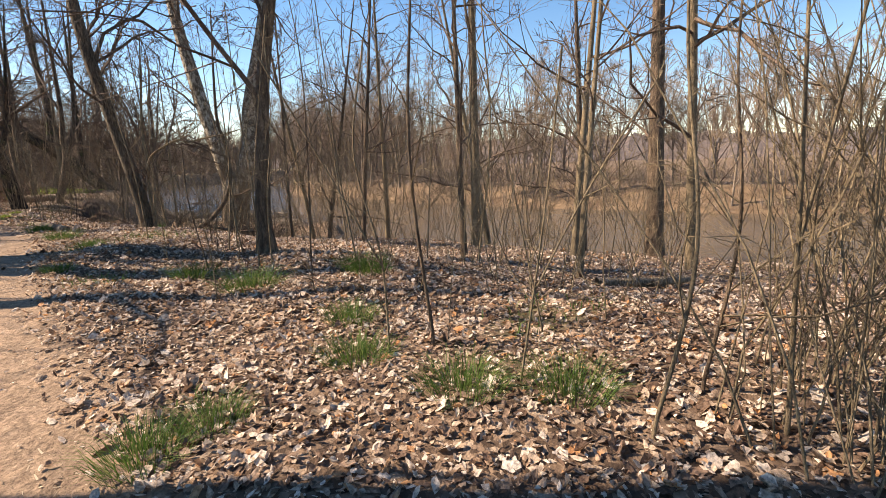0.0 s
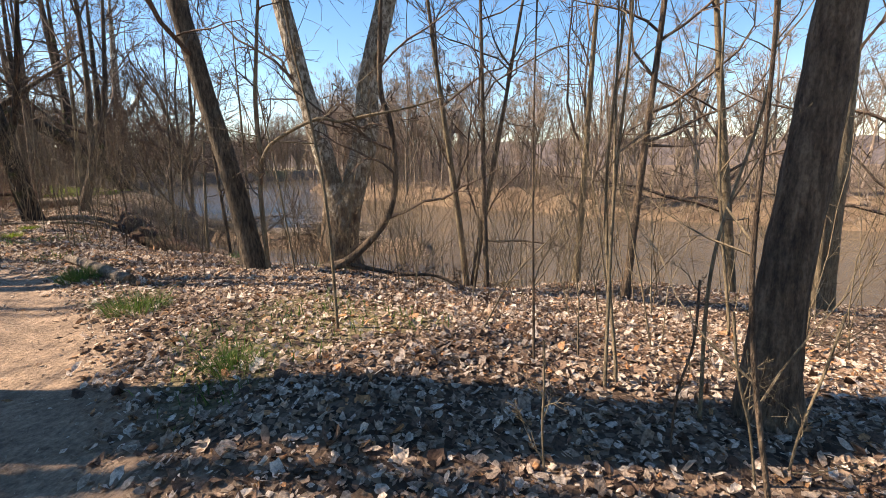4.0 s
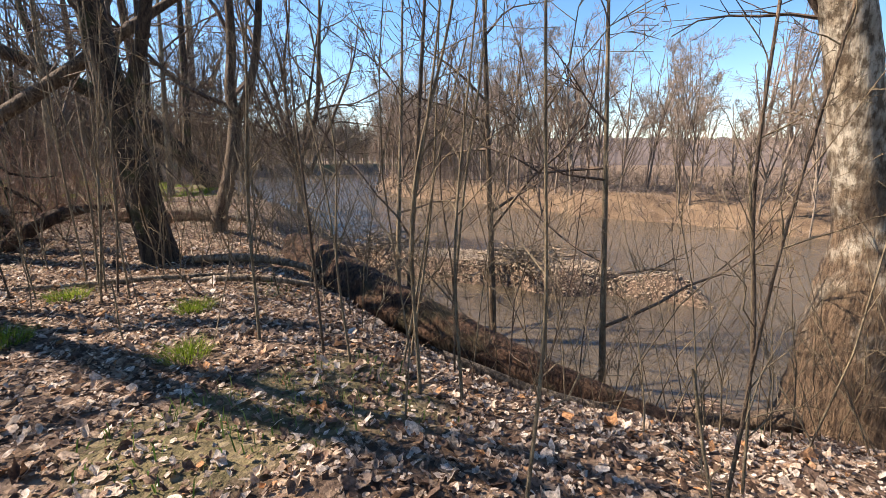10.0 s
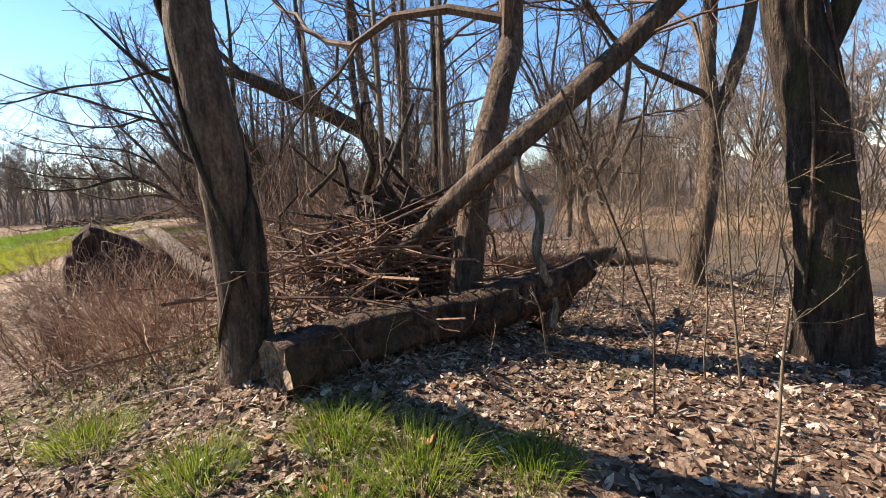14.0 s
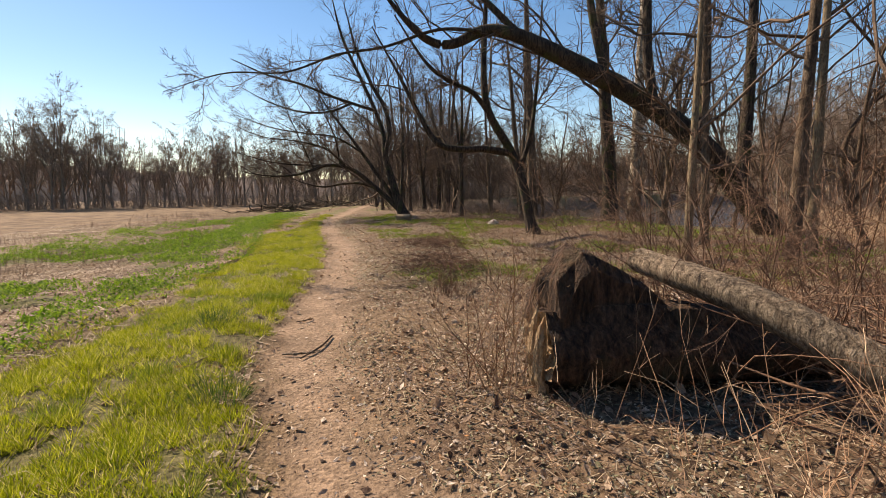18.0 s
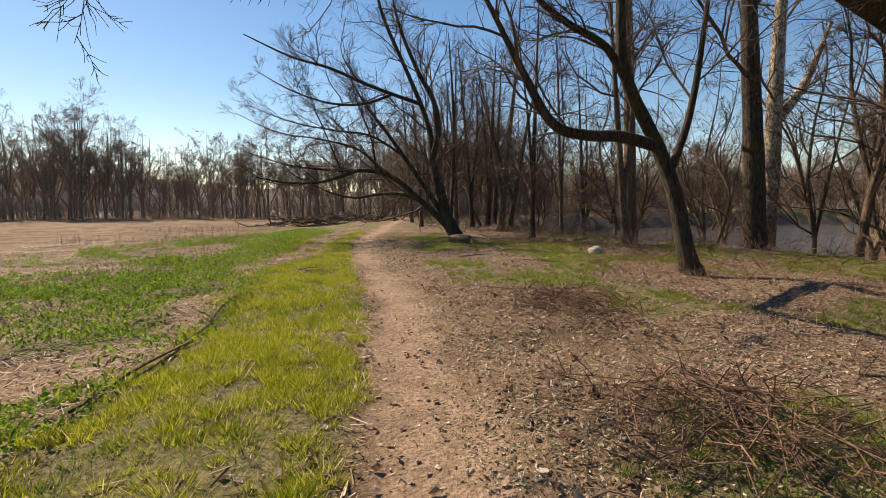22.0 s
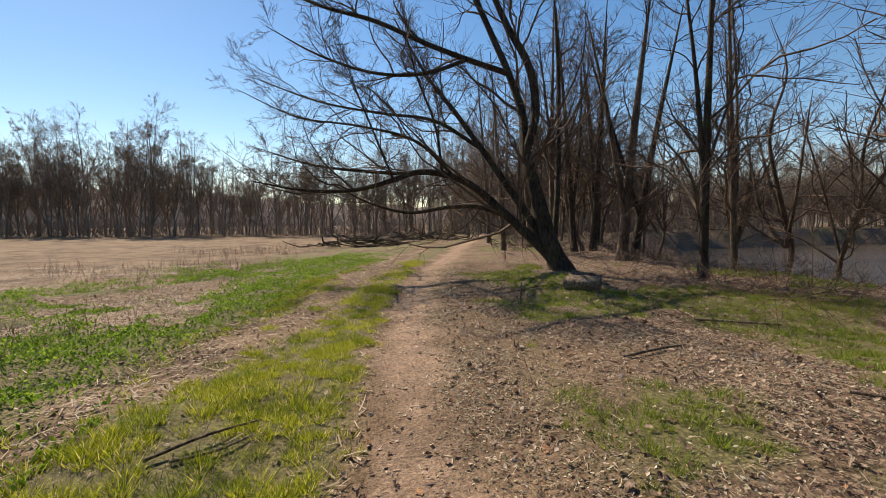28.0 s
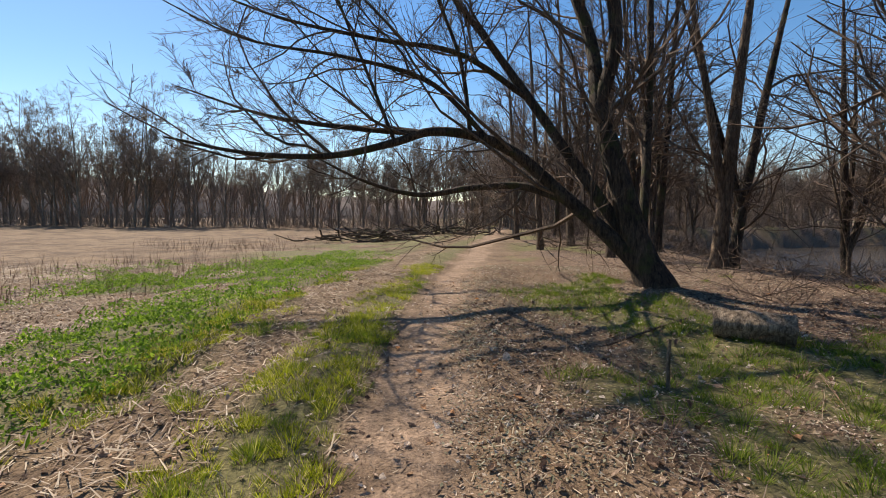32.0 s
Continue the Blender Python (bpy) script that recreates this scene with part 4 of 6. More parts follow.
P, R = stems_at(r, x[k], y[k], 0.6, 3.0, 0.5, 0.008, 4)
low = np.interp(y[k], [66, 80], [0.28, 1.0])[:, None]
P[..., 2] = P[:, :1, 2] + (P[..., 2] - P[:, :1, 2]) * low
P2, R2 = sprout(r, P, R, 4, 42, 0.5, 3, 0.2, start=0.15, least=0.006)
stuff("brush", mesh_from("brush", *tubes([(P, R, 3), (P2, R2, 3)]), TWIG), "leafless brown brush on the near bank", "brush")


# saplings on the bank: place, lean and height of what stands clear
SAPLINGS_A = ((2.53, -0.1, -0.07, 0.1, 1.67), (2.71, 0.29, 0.03, -0.04, 1.58), (2.16, 0.42, 0.02, -0.02, 1.43), (2.33, 1.18, 0.07, -0.1, 1.09), (3.29, 1.45, -0.17, 0.23, 1.16), (2.58, 1.99, -0.03, 0.04, 2.37), (2.33, 2.21, -0.03, 0.04, 1.34), (5.34, 3.57, 0.02, -0.03, 1.3), (5.76, 3.61, 0.04, -0.06, 3.39), (3.0, 3.85, -0.03, 0.03, 0.42), (4.2, 4.49, -0.14, 0.17, 2.24), (5.72, 4.53, 0.08, -0.09, 2.53), (2.32, 4.56, -0.02, 0.02, 0.71), (3.98, 5.17, -0.05, 0.06, 2.32))
SAPLINGS_B = ((3.53, 5.39, 0.05, -0.06, 1.47), (3.53, 5.69, -0.04, 0.05, 1.83), (3.72, 6.49, 0.1, -0.13, 0.77), (3.26, 6.51, -0.11, 0.13, 1.47), (3.58, 6.59, -0.11, 0.15, 0.81), (4.01, 6.88, 0.05, -0.07, 1.75), (6.25, 6.93, -0.13, 0.18, 2.63), (3.65, 6.96, 0.04, -0.06, 0.87), (3.1, 7.38, -0.01, 0.02, 0.64), (4.21, 7.38, -0.02, 0.03, 2.31), (4.07, 7.42, -0.04, 0.05, 2.27), (4.06, 7.9, -0.01, 0.02, 1.47), (3.7, 9.48, -0.17, 0.23, 2.49), (5.16, 12.05, -0.18, 0.26, 2.23))
SAPLINGS_C = ((4.13, 12.51, -0.01, 0.02, 0.61), (4.8, 15.07, -0.16, 0.2, 1.06), (4.66, 15.23, -0.03, 0.04, 0.44), (4.12, 15.8, -0.13, 0.16, 0.79), (4.78, 15.82, -0.06, 0.08, 0.9), (4.43, 15.86, -0.01, 0.02, 1.06), (3.89, 16.51, -0.01, 0.02, 1.39), (4.53, 17.33, 0.03, -0.04, 1.85), (4.39, 17.57, 0.06, -0.08, 2.01), (5.11, 17.85, -0.03, 0.03, 1.61), (4.6, 17.95, 0.17, -0.15, 1.19), (4.32, 18.18, -0.09, 0.08, 1.34), (4.96, 18.21, 0.09, -0.08, 1.76), (4.3, 18.47, -0.07, 0.06, 1.68))
SAPLINGS_D = ((4.09, 19.02, -0.11, 0.1, 2.06), (6.91, 19.36, 0.07, -0.1, 3.87), (3.42, 19.92, -0.03, 0.02, 0.48), (5.05, 21.13, -0.29, 0.22, 0.99), (3.85, 21.17, 0.11, -0.08, 1.74), (3.6, 21.2, 0.06, -0.05, 1.84), (3.09, 21.35, 0.0, 0.0, 0.74), (3.8, 21.39, 0.06, -0.05, 2.04), (3.68, 21.52, -0.12, 0.09, 1.91), (3.74, 21.56, 0.05, -0.05, 1.68), (3.2, 21.75, -0.05, 0.04, 1.06), (3.02, 21.83, -0.06, 0.05, 1.28), (3.74, 22.17, -0.07, 0.07, 1.95), (2.56, 22.46, 0.03, -0.02, 0.74))
SAPLINGS_E = ((3.54, 22.99, -0.14, 0.11, 1.27), (2.76, 23.08, -0.02, 0.02, 0.95), (3.61, 23.62, 0.03, -0.02, 0.6), (2.87, 23.93, -0.09, 0.06, 0.53), (6.62, 23.99, 0.11, -0.07, 1.56))


def sapling(k, x, y, lx, ly, h):
    r = np.random.default_rng(300 + k)
    tall = h if h < 0.9 else h * r.uniform(1.25, 1.7) + 0.4
    g, z = tall / h, float(ground_z(x, y))
    w = 0.0035 + 0.0026 * tall
    j = r.normal(size=4) * 0.02 * tall
    s = [[(x, y, z - 0.05, w), (x + lx * g * 0.3 + j[0], y + ly * g * 0.3 + j[1], z + tall * 0.33, w * 0.85), (x + lx * g * 0.62 + j[2], y + ly * g * 0.62 + j[3], z + tall * 0.66, w * 0.55), (x + lx * g, y + ly * g, z + tall, 0.003)]]
    if k % 3 == 0 and tall > 1.2:
        q = r.normal(size=2) * 0.22
        s.append([(x + lx * g * 0.27 + j[0], y + ly * g * 0.27 + j[1], z + tall * 0.3, w * 0.7), (x + lx * g * 0.5 + q[0] * 0.7, y + ly * g * 0.5 + q[1] * 0.7, z + tall * 0.58, w * 0.5), (x + lx * g + q[0] * 1.6, y + ly * g + q[1] * 1.6, z + tall * 0.95, 0.003)])
    return tree("sapling", ("slim leafless sapling rooted in the leaf litter", "thin whippy seedling among dead leaves")[tall < 1.2], s, r, (BARK_SAP, BARK)[k % 4 == 1], ((7, 42, 0.3, 5, 0.3, 0.22, 4), (4, 42, 0.45, 4, 0.2, 0.25, 3), (2, 40, 0.5, 2, 0.1, 0.3, 3)),
                BARK_SAP, sides=7, group="saplings", lump=0, least=0.0018)


for k, s in enumerate(SAPLINGS_A + SAPLINGS_B + SAPLINGS_C + SAPLINGS_D + SAPLINGS_E):
    sapling(k, *s)


# thin stems between them
r = np.random.default_rng(33)
x, y = scatter(r, 2300, 1.5, 12, 1, 30, lambda x, y: step(from_path(x, y), 1.6, 3.4) * (ground_z(x, y) > -2.1) * (0.25 + 0.75 * step(wobble(x, y, 2.0, 18), 0.4, 0.62)) * np.where(from_path(x, y) < 3, 0.35, 1) * np.where(y > 19.5, 0.55, 1) * np.where(y < 9, 0.5, 1) * np.where((y > 17.5) & (from_path(x, y) < 3.6), 0.25, 1))
P, R = stems_at(r, x, y, 0.9, 3.9, 0.2, 0.0065, 6)
P2, R2 = sprout(r, P, R, 7, 40, 0.36, 5, 0.25, start=0.15, least=0.0026)
P3, R3 = sprout(r, P2, R2, 4, 42, 0.5, 3, 0.1, start=0.15, least=0.0019)
stuff("thicket", mesh_from("thicket", *tubes([(P, R, 4), (P2, R2, 3), (P3, R3, 3)]), BARK_SAP), "thin leafless shrub stems on the river bank", "shrubs")
x, y = scatter(r, 150, 5, 15, -4, 24, lambda x, y: (ground_z(x, y) > -2.15) * step(ground_z(x, y), -0.3, -1.2))
P, R = stems_at(r, x, y, 1.2, 4.0, 0.3, 0.010, 6)
P2, R2 = sprout(r, P, R, 6, 45, 0.36, 4, 0.25, start=0.15, least=0.004)
stuff("thicket", mesh_from("thicket", *tubes([(P, R, 4), (P2, R2, 3)]), TWIG), "brown shrubs along the water's edge", "shrubs")


def sand_bar():
    """Pale sand and pebbles on top of the gravel bar."""
    q = np.random.default_rng(71)
    n = 5200
    u, v = q.normal(size=n) * 3.6, q.normal(size=n) * 0.8
    x, y = 14.0 + u * 0.283 + v * 0.959, 23.5 - u * 0.959 + v * 0.283
    k = ground_z(x, y) > WATER_Z + 0.02
    x, y = x[k], y[k]
    s = q.uniform(0.015, 0.06, len(x))
    t = np.array([[1, 0, 0], [0, 1, 0], [-1, 0, 0], [0, -1, 0], [0, 0, 0.6], [0, 0, -0.6]])
    f = np.array([(0, 1, 4), (1, 2, 4), (2, 3, 4), (3, 0, 4), (1, 0, 5), (2, 1, 5), (3, 2, 5), (0, 3, 5)])
    verts = t[None] * s[:, None, None] * q.uniform(0.6, 1.4, (len(x), 6, 1)) + np.stack([x, y, ground_z(x, y) + 0.01], 1)[:, None]
    stuff("gravel", mesh_from("gravel", verts.reshape(-1, 3), (f[None] + (np.arange(len(x)) * 6)[:, None, None]).reshape(-1, 3), GRAVEL, True), "pale gravel on the bar in the river", "gravel")


sand_bar()


r = np.random.default_rng(35)
x, y = scatter(r, 190, 1.95, 3.6, -1.4, 0.3, lambda x, y: 1 - step(np.hypot(x - 2.75, y + 0.45), 0.45, 0.85))
P, R = stems_at(r, x, y, 1.4, 3.2, 0.16, 0.006, 7)
P2, R2 = sprout(r, P, R, 7, 40, 0.3, 4, 0.2, start=0.1, least=0.0022)
P3, R3 = sprout(r, P2, R2, 3, 42, 0.5, 3, 0.1, start=0.1, least=0.0016)
stuff("thicket", mesh_from("thicket", *tubes([(P, R, 5), (P2, R2, 3), (P3, R3, 3)]), BARK_SAP), "dense clump of pale leafless shrub stems", "shrubs")


# ---- fallen wood ----
def rugged(pts, n, sides, rng, ridge=0.08, lump=0.03):
    """A log with long ridges and hollows: verts, faces and the two end rings."""
    c = curve(pts, n)
    P, R = c[:, :3], c[:, 3]
    t = unit(np.gradient(P, axis=0))
    u = unit(np.cross(np.array([[0, 0, 1.0]]), t))
    v = np.cross(t, u)
    a = np.linspace(0, 2 * math.pi, sides, endpoint=False)
    prof = 1 + ridge * rng.normal(size=sides)
    grow = 1 + lump * rng.normal(size=(n, sides)) + 0.5 * ridge * np.sin(np.linspace(0, 5, n)[:, None] + 3 * a[None] + rng.uniform(0, 6))
    rr = (R[:, None] * prof[None] * grow)[..., None]
    ring = P[:, None] + rr * (np.cos(a)[None, :, None] * u[:, None] + np.sin(a)[None, :, None] * v[:, None])
    i, j = np.meshgrid(np.arange(n - 1), np.arange(sides), indexing="ij")
    k = (j + 1) % sides
    return ring.reshape(-1, 3), np.stack([i * sides + j, i * sides + k, (i + 1) * sides + k, (i + 1) * sides + j], -1).reshape(-1, 4), t


def torn_end(ring, axis, depth, rng):
    """A splintered end: the ring, a rough inner ring and a sunken middle."""
    n = len(ring)
    mid = ring.mean(0)
    inner = mid + (ring - mid) * rng.uniform(0.5, 0.75, (n, 1)) + axis * depth * rng.uniform(0.2, 1.0, (n, 1))
    v = np.concatenate([ring, inner, (mid + axis * depth * 0.8)[None]])
    f = [(i, (i + 1) % n, n + (i + 1) % n) for i in range(n)] + [(i, n + (i + 1) % n, n + i) for i in range(n)] + [(n + i, n + (i + 1) % n, 2 * n) for i in range(n)]
    return v, np.array(f)


def log(name, label, pts, mat, sides=12, lump=0.07, stubs=3, seed=0, category="log"):
    r = np.random.default_rng(900 + seed)
    base = np.array(pts[0][:3], float)
    root = thing(name, tuple(base), label, category)
    n = 9 * len(pts)
    sides = max(sides, 16)
    c = curve(pts, n)
    P, R = c[:, :3] - base, c[:, 3]
    v, f, t = rugged(np.concatenate([P, R[:, None]], 1)[::3], n, sides, r, lump, lump * 0.4)
    me = mesh_from(name, v, f, mat, True)
    body = part("trunk", me, root)
    for ring, axis in ((v[:sides], t[0]), (v[-sides:][::-1], -t[-1])):
        part("broken_end", mesh_from("broken_end", *torn_end(ring, axis, 0.16 * float(np.ptp(ring[:, 2])), r), WOOD), body, "torn end of the wood")
    if stubs:
        Q, S = sprout(r, P[None], R[None], stubs, 55, 0.12, 4, 0.3, 0.2, 0.1, 0.45)
        for q, s in zip(Q, S):
            part("branch_stub", mesh_from("stub", *tubes([(q[None], s[None], 6)], 0.08, r), mat, True), body)
    return root


log("fallen_log", "bleached barkless log lying in the leaves beside the path", [(3.42, 15.15, 0.03, 0.045), (3.40, 14.4, 0.05, 0.06), (3.38, 13.4, 0.05, 0.07), (3.37, 12.6, 0.04, 0.075)], WOOD, 10, 0.06, 1, 1)
log("fallen_log", "long dark rotting log sliding down the bank to the water", [(7.0, 23.0, -0.2, 0.30), (6.55, 21.7, -0.12, 0.31), (6.3, 20.4, -0.28, 0.28), (6.5, 19.1, -0.62, 0.24), (6.95, 17.7, -1.08, 0.20), (7.6, 16.4, -1.5, 0.14)], WOOD_ROT, 14, 0.09, 5, 2)
log("fallen_log", "thick rotten log lying beside the vine-wound tree", [(1.15, 24.3, 0.36, 0.165), (1.55, 24.38, 0.38, 0.175), (2.1, 24.44, 0.38, 0.17), (2.6, 24.42, 0.38, 0.165), (2.95, 24.32, 0.45, 0.16), (3.2, 24.1, 0.57, 0.12), (3.36, 23.9, 0.74, 0.06)], WOOD_ROT, 18, 0.10, 5, 3)
log("fallen_log", "pale smooth log resting on a broken stump", [(0.93, 30.4, 0.88, 0.10), (1.1, 29.5, 0.70, 0.115), (1.4, 28.7, 0.36, 0.13), (1.9, 27.9, 0.12, 0.14), (2.5, 27.1, 0.10, 0.13)], WOOD, 12, 0.05, 1, 4)
log("cut_log", "weathered cut log lying under the spreading tree", [(3.62, 50.72, 0.15, 0.15), (3.9, 50.5, 0.16, 0.165), (4.3, 50.22, 0.15, 0.17)], WOOD, 14, 0.07, 0, 5)


def broken_trunk():
    """A thick fallen trunk with a torn end and a wedge of wood standing up from it."""
    base = np.array([0.1, 30.2, -0.05])
    root = thing("fallen_log", tuple(base), "broken end of a dark fallen trunk with a jagged raised point", "log")
    r = np.random.default_rng(77)
    v, f, t = rugged([(-0.12, 30.18, 0.33, 0.29), (0.3, 30.12, 0.33, 0.31), (0.9, 30.0, 0.30, 0.30), (1.6, 29.85, 0.24, 0.27), (2.4, 29.7, 0.16, 0.2)], 30, 22, r, 0.07, 0.03)
    body = part("trunk", mesh_from("trunk", v - base, f, WOOD_ROT, True), root)
    part("torn_face", mesh_from("torn_face", *torn_end(v[:22] - base, t[0], 0.10, r), CUT), body, "pale torn wood")
    outline = np.array([(-0.05, 0.50), (-0.03, 0.82), (0.08, 0.98), (0.17, 1.06), (0.30, 0.99), (0.44, 0.90), (0.62, 0.79), (0.84, 0.66), (0.98, 0.52)])
    rows = []
    for d, g in ((-0.24, 0.80), (-0.18, 0.97), (-0.04, 1.0), (0.08, 0.99), (0.2, 0.9), (0.28, 0.72)):
        o = outline.copy()
        o[:, 1] = 0.42 + (o[:, 1] - 0.42) * g
        o[:, 0] = 0.3 + (o[:, 0] - 0.3) * (0.7 + 0.3 * g)
        o = o + 0.018 * r.normal(size=o.shape)
        rows.append(np.stack([o[:, 0] + 0.02 * r.normal(size=len(o)), np.full(len(o), 30.22 + d) + 0.015 * r.normal(size=len(o)), o[:, 1]], 1))
    n = len(outline)
    v = np.concatenate(rows) - base
    q = [(i * n + j, i * n + j + 1, (i + 1) * n + j + 1, (i + 1) * n + j) for i in range(len(rows) - 1) for j in range(n - 1)]
    low = len(v)
    v = np.concatenate([v, np.array([[0.35, 30.0, 0.45], [0.35, 30.48, 0.45]]) - base])
    caps = [(low, j + 1, j, j) for j in range(n - 1)] + [(low + 1, (len(rows) - 1) * n + j, (len(rows) - 1) * n + j + 1, (len(rows) - 1) * n + j + 1) for j in range(n - 1)]
    me = bpy.data.meshes.new("wedge")
    me.from_pydata([tuple(p) for p in v], [], q + [c[:3] for c in caps])
    me.materials.append(WOOD_ROT)
    part("wedge", me, root, "jagged slab of dark split wood")
    for k, (x, y, h, w) in enumerate(((-0.16, 30.08, 0.58, 0.045), (-0.1, 30.3, 0.5, 0.035), (-0.14, 30.2, 0.64, 0.03))):
        c = curve([(x + 0.04, y, -0.02, w), (x, y, 0.2, w), (x + 0.01, y, h * 0.8, w * 0.8), (x + 0.04, y, h, 0.008)], 9)
        part("splinter", mesh_from("splinter", *tubes([(c[None, :, :3] - base, c[None, :, 3], 7)], 0.15, r), CUT), root, "pale splintered strip of wood")


broken_trunk()


# ---- leaves, grass and stems ----
def flat_pieces(rng, x, y, template, faces, size, tilt, lift=0.0):
    """Many small flat shapes lying at the places given, each turned its own way."""
    k, n = len(x), len(template)
    s = size(k)[:, None, None]
    a = rng.uniform(0, 6.283, k)
    ti, tj = rng.normal(size=k) * tilt, rng.normal(size=k) * tilt
    t = template[None] * s
    if len(t) == 1:
        t = np.repeat(t, k, 0)
    bend = rng.normal(size=(k, 1))
    z = t[..., 2] * bend + t[..., 0] * ti[:, None] + t[..., 1] * tj[:, None]
    c, si = np.cos(a)[:, None], np.sin(a)[:, None]
    X = t[..., 0] * c - t[..., 1] * si + x[:, None]
    Y = t[..., 0] * si + t[..., 1] * c + y[:, None]
    Z = z + (ground_z(x, y) + lift + rng.uniform(0, 0.014, k))[:, None]
    f = (faces[None] + (np.arange(k) * n)[:, None, None]).reshape(-1, faces.shape[1])
    return np.stack([X, Y, Z], -1).reshape(-1, 3), f


ang = np.linspace(0, 2 * math.pi, 12, endpoint=False)
rad = np.array([0.60, 0.50, 0.56, 0.44, 0.50, 0.40, 0.30, 0.42, 0.48, 0.46, 0.54, 0.48])
LEAF_V = np.concatenate([[[0, 0, -0.06]], np.stack([np.cos(ang) * rad, np.sin(ang) * rad * 0.9, 1.3 * (np.sin(ang) * rad) ** 2 + 0.07 * np.cos(4 * ang + 0.5) + 0.10 * np.sin(7 * ang)], 1)])
LEAF_F = np.array([(0, i + 1, (i + 1) % 12 + 1) for i in range(12)])
CURL_V = np.array([[-0.55, 0.0, 0.05], [-0.2, -0.26, 0.22], [0.2, -0.24, 0.20], [0.56, 0.02, 0.10], [0.2, 0.26, 0.20], [-0.2, 0.24, 0.24], [-0.18, 0.0, -0.04], [0.2, 0.0, -0.05]])
CURL_F = np.array([(0, 1, 6), (1, 2, 7), (1, 7, 6), (2, 3, 7), (3, 4, 7), (4, 5, 6), (4, 6, 7), (5, 0, 6)])
SCRAP_V = np.array([[0, 0, -0.05], [0.55, 0.1, 0.12], [0.1, 0.34, 0.2], [-0.5, 0.05, 0.05], [0.0, -0.32, 0.22]])
SCRAP_F = np.array([(0, 1, 2), (0, 2, 3), (0, 3, 4), (0, 4, 1)])
r = np.random.default_rng(41)


def leafy(x, y):
    d = from_path(x, y)
    e, g, l = zones(x, y)
    return np.where(ground_z(x, y) > -2.05, 1, 0) * step(d, 0.2, 0.9) * (1 - 0.6 * step(d, 4, 9)) * (1 - 0.75 * g) * np.where(y < 26, 1, 0.3) * np.where(d > 5.5, 0.6, 1)


# share of plain leaves, or of shade-darkened ones that take over further along
def leaf_shade(x, y, shaded):
    t = step(y + 1.5 * (wobble(x, y, 0.9, 95) - 0.5), 15, 23)
    return 0.15 + 0.7 * t if shaded else 0.85 - 0.7 * t


for y0, y1, n, mat, what in ((-3, 27, 150000, LEAF, "thick litter of curled brown dead leaves"), (0, 54, 150000, LEAF_SHADED, "dead leaves darkened for shade among dead stems")):
    x, y = scatter(r, n, -3, 13, y0, y1, lambda x, y: leafy(x, y) * leaf_shade(x, y, mat == LEAF_SHADED) * (0.3 + 0.7 * wobble(x, y, 0.5, 41)))
    stuff("leaf_litter", mesh_from("leaf_litter", *flat_pieces(r, x, y, LEAF_V, LEAF_F, lambda k: 0.026 + (0.075 if mat == LEAF else 0.06) * r.random(k) ** 3.4, 0.36, 0.012), mat, True), what, "leaves")
    x, y = scatter(r, int(1.5 * n), -3, 13, y0, y1, lambda x, y: leafy(x, y) * leaf_shade(x, y, mat == LEAF_SHADED) * (0.35 + 0.65 * wobble(x, y, 0.4, 42)))
    stuff("leaf_litter", mesh_from("curled_leaves", *flat_pieces(r, x, y, CURL_V, CURL_F, lambda k: 0.024 + 0.055 * r.random(k) ** 2.2, 0.42, 0.014), mat, True), "small curled dead leaves strewn over the bank", "leaves")
    x, y = scatter(r, int(1.5 * n), -3, 13, y0, y1, lambda x, y: leafy(x, y) * leaf_shade(x, y, mat == LEAF_SHADED))
    stuff("leaf_litter", mesh_from("leaf_scraps", *flat_pieces(r, x, y, SCRAP_V, SCRAP_F, lambda k: 0.02 + 0.05 * r.random(k) ** 2, 0.4, 0.004), mat), "broken scraps of brown leaves on the ground", "leaves")
x, y = scatter(r, 150000, -6, 5, -3, 56, lambda x, y: np.where(y > 22, 0.55, 0.18) * (1 - step(np.abs(from_path(x, y)), 0.2, 1.6)) * (0.25 + 0.75 * step(wobble(x, y, 0.8, 91), 0.3, 0.7)))
stuff("leaf_litter", mesh_from("path_leaves", *flat_pieces(r, x, y, SCRAP_V, SCRAP_F, lambda k: 0.012 + 0.062 * r.random(k) ** 2.5, 0.25, 0.002), LEAF), "scattered dry leaf scraps on the earth path", "leaves")


STRAW_V = np.array([[-0.5, -0.036, 0], [0.5, -0.022, 0.05], [0.5, 0.022, 0.05], [-0.5, 0.036, 0]])
x, y = scatter(r, 130000, -4, 4, 1, 56, lambda x, y: 1 - step(np.abs(from_path(x, y)), 0.45, 1.1))
stuff("straw", mesh_from("path_chips", *flat_pieces(r, x, y, STRAW_V * np.array([1, 2.2, 1]), np.array([(0, 1, 2, 3)]), lambda k: 0.012 + 0.06 * r.random(k) ** 3, 0.15, -0.008), STRAW), "fine broken stems trodden into the path", "litter")


